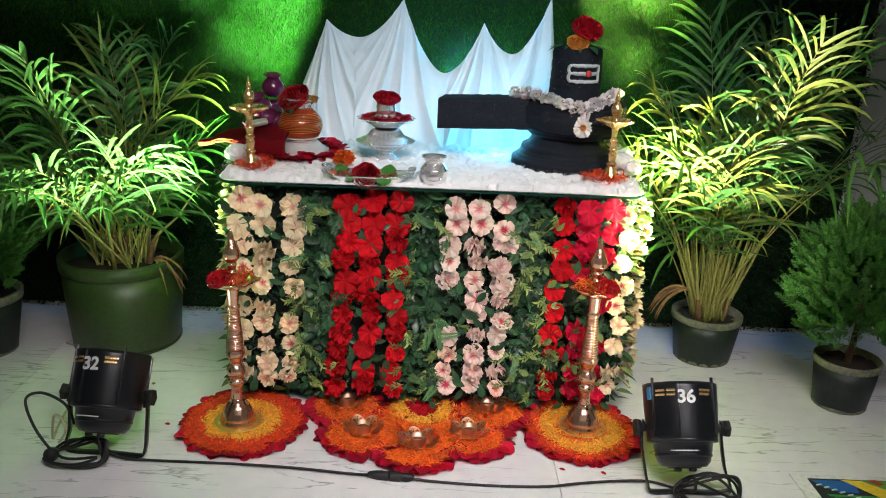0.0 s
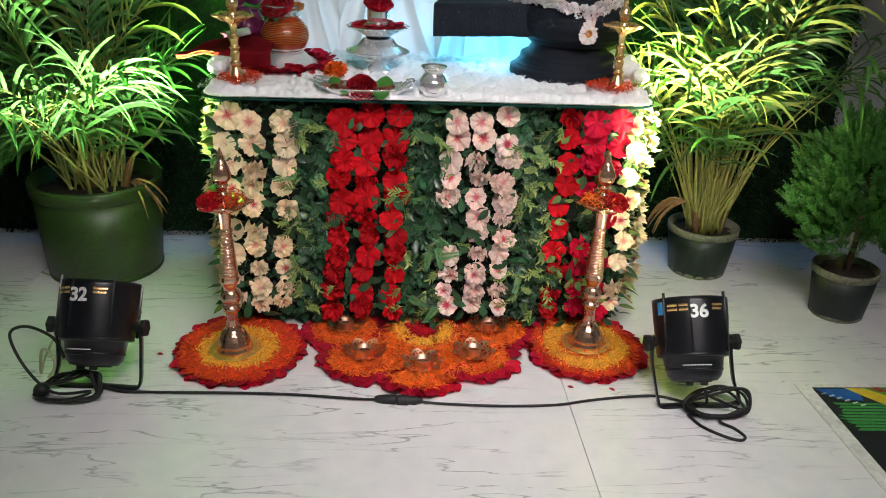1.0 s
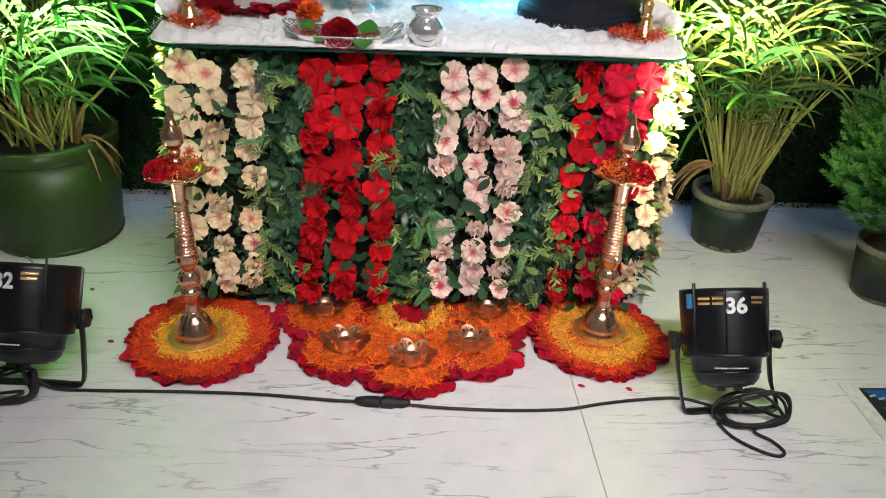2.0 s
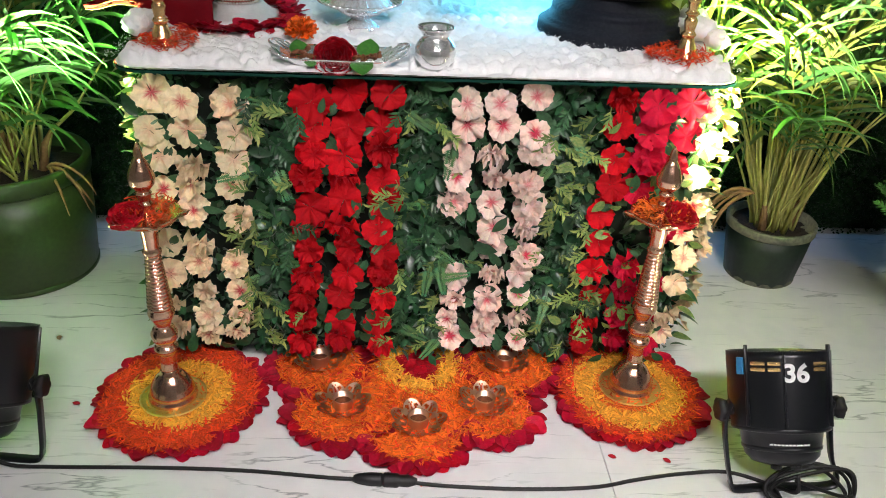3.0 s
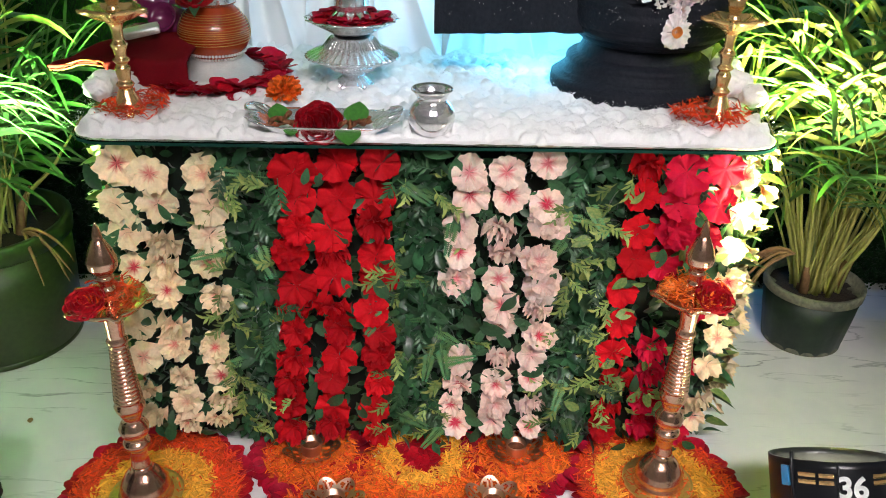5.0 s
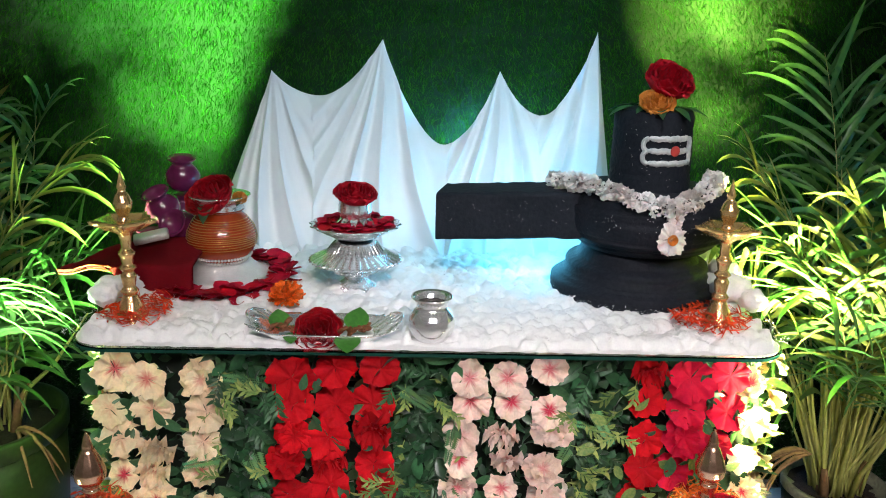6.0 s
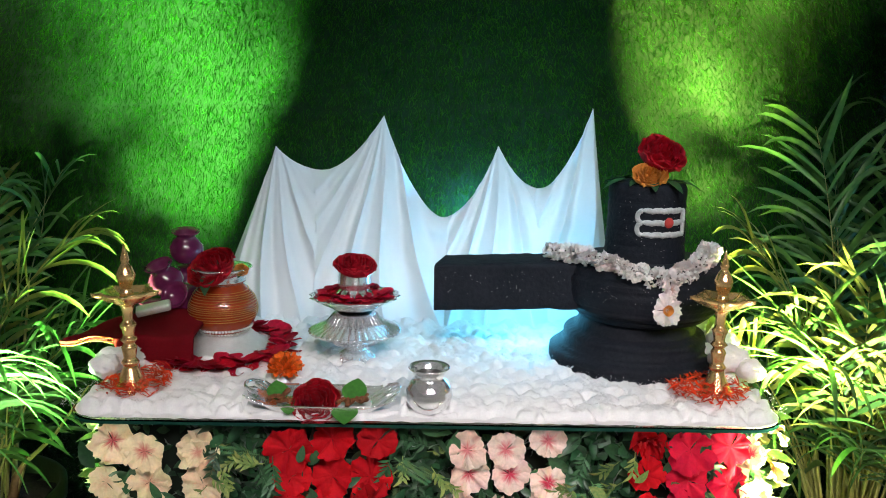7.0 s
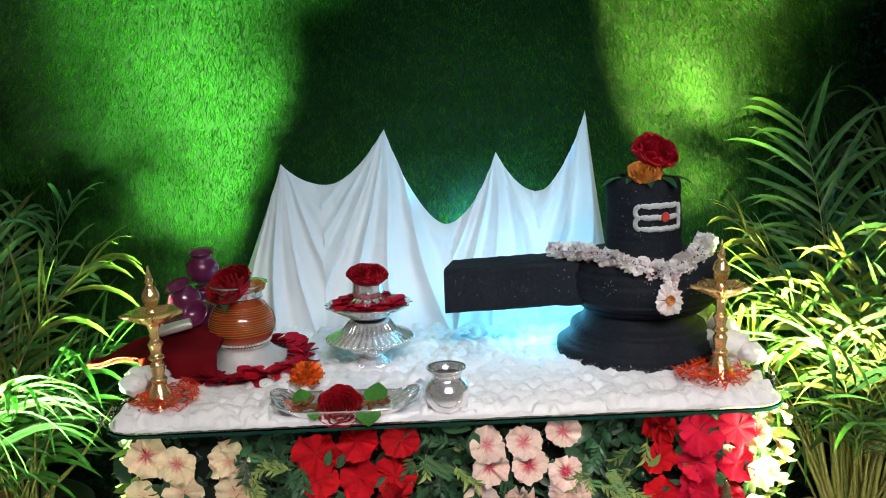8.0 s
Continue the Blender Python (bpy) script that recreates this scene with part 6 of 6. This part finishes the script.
def coil(cx, cy, rx, ry, turns, z0, label, start, end):
    pts = list(start)
    for k in range(turns * 10):
        a = 2 * math.pi * k / 10
        pts.append((cx + rx * math.cos(a) * (1 + 0.18 * math.sin(k * 0.7)) + g3.uniform(-0.008, 0.008), cy + ry * math.sin(a) * (1 + 0.2 * math.cos(k * 0.5)), z0 + 0.006 * (k // 10) + 0.045 * max(0.0, math.sin(a + 0.4 * (k // 10))) ** 2))
    pts += list(end)
    cable(pts, 0.0043, RUBBER, label, 6)


coil(0.90, 2.125, 0.085, 0.042, 4, 0.012, "black cable looped under the stage light", [(0.85, 2.098, 0.085)], [(0.90, 2.08, 0.012), (0.93, 2.045, 0.007), (0.945, 2.01, 0.006), (0.925, 1.995, 0.006), (0.885, 2.015, 0.006), (0.84, 2.06, 0.006), (0.82, 2.11, 0.008)])
coil(-0.92, 2.20, 0.085, 0.042, 4, 0.012, "black cable coiled beneath the stage light", [(-0.84, 2.18, 0.10)], [(-0.95, 2.185, 0.03), (-1.02, 2.20, 0.10), (-1.065, 2.24, 0.18), (-1.03, 2.27, 0.19), (-0.96, 2.26, 0.16), (-0.92, 2.22, 0.12)])
cable([(-0.97, 2.215, 0.06), (-0.945, 2.21, 0.10), (-0.955, 2.22, 0.135), (-0.985, 2.235, 0.135), (-1.03, 2.30, 0.02), (-1.06, 2.40, 0.006), (-1.08, 2.55, 0.006), (-1.06, 2.7, 0.006), (-1.10, 2.86, 0.006), (-1.3, 3.0, 0.006)], 0.0038, CREAM_WIRE, "thin cream wire that runs behind the big pot", name="thin_wire")
adaptor = thing("power_plug", pose(-0.985, 2.205, 0.03), "round black plug beside the coiled cable", "plug")
part("plug_body", lathe(fine([(0.012, 0), (0.02, 0.006), (0.021, 0.022), (0.014, 0.032), (0.006, 0.036)], 0.005), 20), RUBBER, adaptor).matrix_basis = pose(0, 0, 0, 70, 20, 0)
for k in range(2):
    part("pin", box(-0.002 + 0.008 * k, 0.002 + 0.008 * k, -0.002, 0.002, -0.016, 0.0), COPPER, adaptor, smooth=False).matrix_basis = pose(0, 0, 0, 70, 20, 0)


# ---- the painted sheet on the floor ----
def swatch(name, outline, z, mat, parent):
    bm = bmesh.new()
    lo = [bm.verts.new((x, y, 0.0005)) for x, y in outline]
    hi = [bm.verts.new((x, y, z)) for x, y in outline]
    bm.faces.new(hi)
    for i in range(len(lo)):
        j = (i + 1) % len(lo)
        bm.faces.new((lo[i], lo[j], hi[j], hi[i]))
    bmesh.ops.recalc_face_normals(bm, faces=bm.faces[:])
    return part(name, bm, mat, parent, smooth=False)


P_BLACK = material("black_poster_paint", (0.015, 0.017, 0.02), 0.6, bump=0.1)
P_BLUE = material("blue_poster_paint", (0.02, 0.12, 0.42), 0.6, bump=0.1)
P_CYAN = material("light_blue_poster_paint", (0.12, 0.5, 0.75), 0.6, bump=0.1)
P_GREEN = material("green_poster_paint", (0.06, 0.33, 0.08), 0.6, bump=0.1)
P_YELLOW = material("yellow_poster_paint", (0.8, 0.55, 0.04), 0.6, bump=0.1)
P_RED = material("brown_red_poster_paint", (0.3, 0.05, 0.02), 0.6, bump=0.1)
art = thing("painting", pose(1.207, 2.275, 0), "painted sheet with green fields, blue water and a white border", "painting")
swatch("paper", [(0, 0), (0.62, 0), (0.62, -0.85), (0.02, -0.85)], 0.003, WHITE, art)
swatch("black_ground", [(0.045, -0.02), (0.6, -0.02), (0.6, -0.83), (0.06, -0.83)], 0.0036, P_BLACK, art)
swatch("blue_patch", [(0.052, -0.028), (0.18, -0.03), (0.17, -0.09), (0.11, -0.085), (0.07, -0.06)], 0.0042, P_BLUE, art)
swatch("yellow_band", [(0.145, -0.025), (0.26, -0.03), (0.33, -0.12), (0.45, -0.17), (0.59, -0.16), (0.59, -0.21), (0.4, -0.2), (0.25, -0.14)], 0.0048, P_YELLOW, art)
swatch("green_hill", [(0.2, -0.024), (0.59, -0.024), (0.59, -0.15), (0.42, -0.15), (0.3, -0.1)], 0.0052, P_GREEN, art)
swatch("water_patch", [(0.31, -0.06), (0.4, -0.04), (0.58, -0.05), (0.58, -0.12), (0.42, -0.12)], 0.0058, P_CYAN, art)
swatch("brown_patch", [(0.22, -0.026), (0.25, -0.022), (0.27, -0.045), (0.245, -0.05)], 0.0064, P_RED, art)
for k in range(9):
    y0 = -0.1 - 0.0155 * k
    swatch("green_stripe", [(0.07 + 0.02 * math.sin(k), y0), (0.2, y0 - 0.004), (0.35, y0 + 0.003 - 0.02), (0.59, y0 - 0.03), (0.59, y0 - 0.041), (0.35, y0 - 0.03), (0.2, y0 - 0.013), (0.075, y0 - 0.01)], 0.0042 + 0.0002 * k, P_GREEN, art)
for k in range(18):
    a = k * 0.5
    bm = lathe([(0.0035, 0.0042), (0.0035, 0.0048), (0.0005, 0.0048)], 10)
    bmesh.ops.translate(bm, vec=(0.06 + 0.006 * k, -0.055 - 0.004 * k + 0.006 * (k % 3), 0), verts=bm.verts[:])
    part("dot", bm, WHITE, art)
swatch("yellow_rule", [(0.045, -0.425), (0.6, -0.43), (0.6, -0.442), (0.045, -0.438)], 0.0044, P_YELLOW, art)

# fallen petals on the floor
for x, y, rz, mi in ((-0.86, 2.69, 20, 0), (-0.72, 2.43, 70, 1), (-0.66, 2.90, 5, 0), (0.64, 2.235, 40, 1), (0.705, 2.67, 0, 2), (0.08, 2.165, 30, 2), (0.52, 2.25, 60, 1)):
    if mi == 2:
        o = part("fallen_petal", leaf(0.022, 0.005, 0.2, 0.2), ORANGE)
    else:
        o = part("fallen_petal", petal(0.02, 0.012, 0.3), SHEATH if mi == 0 else ROSE)
    o.matrix_basis = pose(x, y, 0.003, 0, 0, rz)
    tagged(o, "single fallen petal on the marble floor", "petal", "fallen petals")

# ceiling light panels of the hall
for x in (0.1, 1.0):
    t = thing("ceiling_light", pose(x, 0.1, 2.9), "square flat ceiling light panel", "ceiling light", "ceiling lights")
    part("frame", box(-0.33, 0.33, -0.33, 0.33, -0.03, 0.0, 0.004), PAINT, t)
    part("diffuser", box(-0.3, 0.3, -0.3, 0.3, -0.034, -0.028, 0.001), PANEL, t, "glowing white diffuser")

# ---- floor tiles ----
for i in range(-3, 3):
    for j in range(-2, 2):
        x0, y0 = 0.493 + 1.8 * i, 0.98 + 2.4 * j
        x1, y1 = min(x0 + 1.8, 3.2), min(y0 + 2.4, 3.62)
        if x1 - max(x0, -3.2) < 0.05 or y1 - max(y0, -3.0) < 0.05:
            continue
        bm = box(max(x0, -3.2) + 0.001, x1 - 0.001, max(y0, -3.0) + 0.001, y1 - 0.001, -0.012, 0.0, 0.001)
        part("tile", bm, MARBLE, floor, smooth=False)
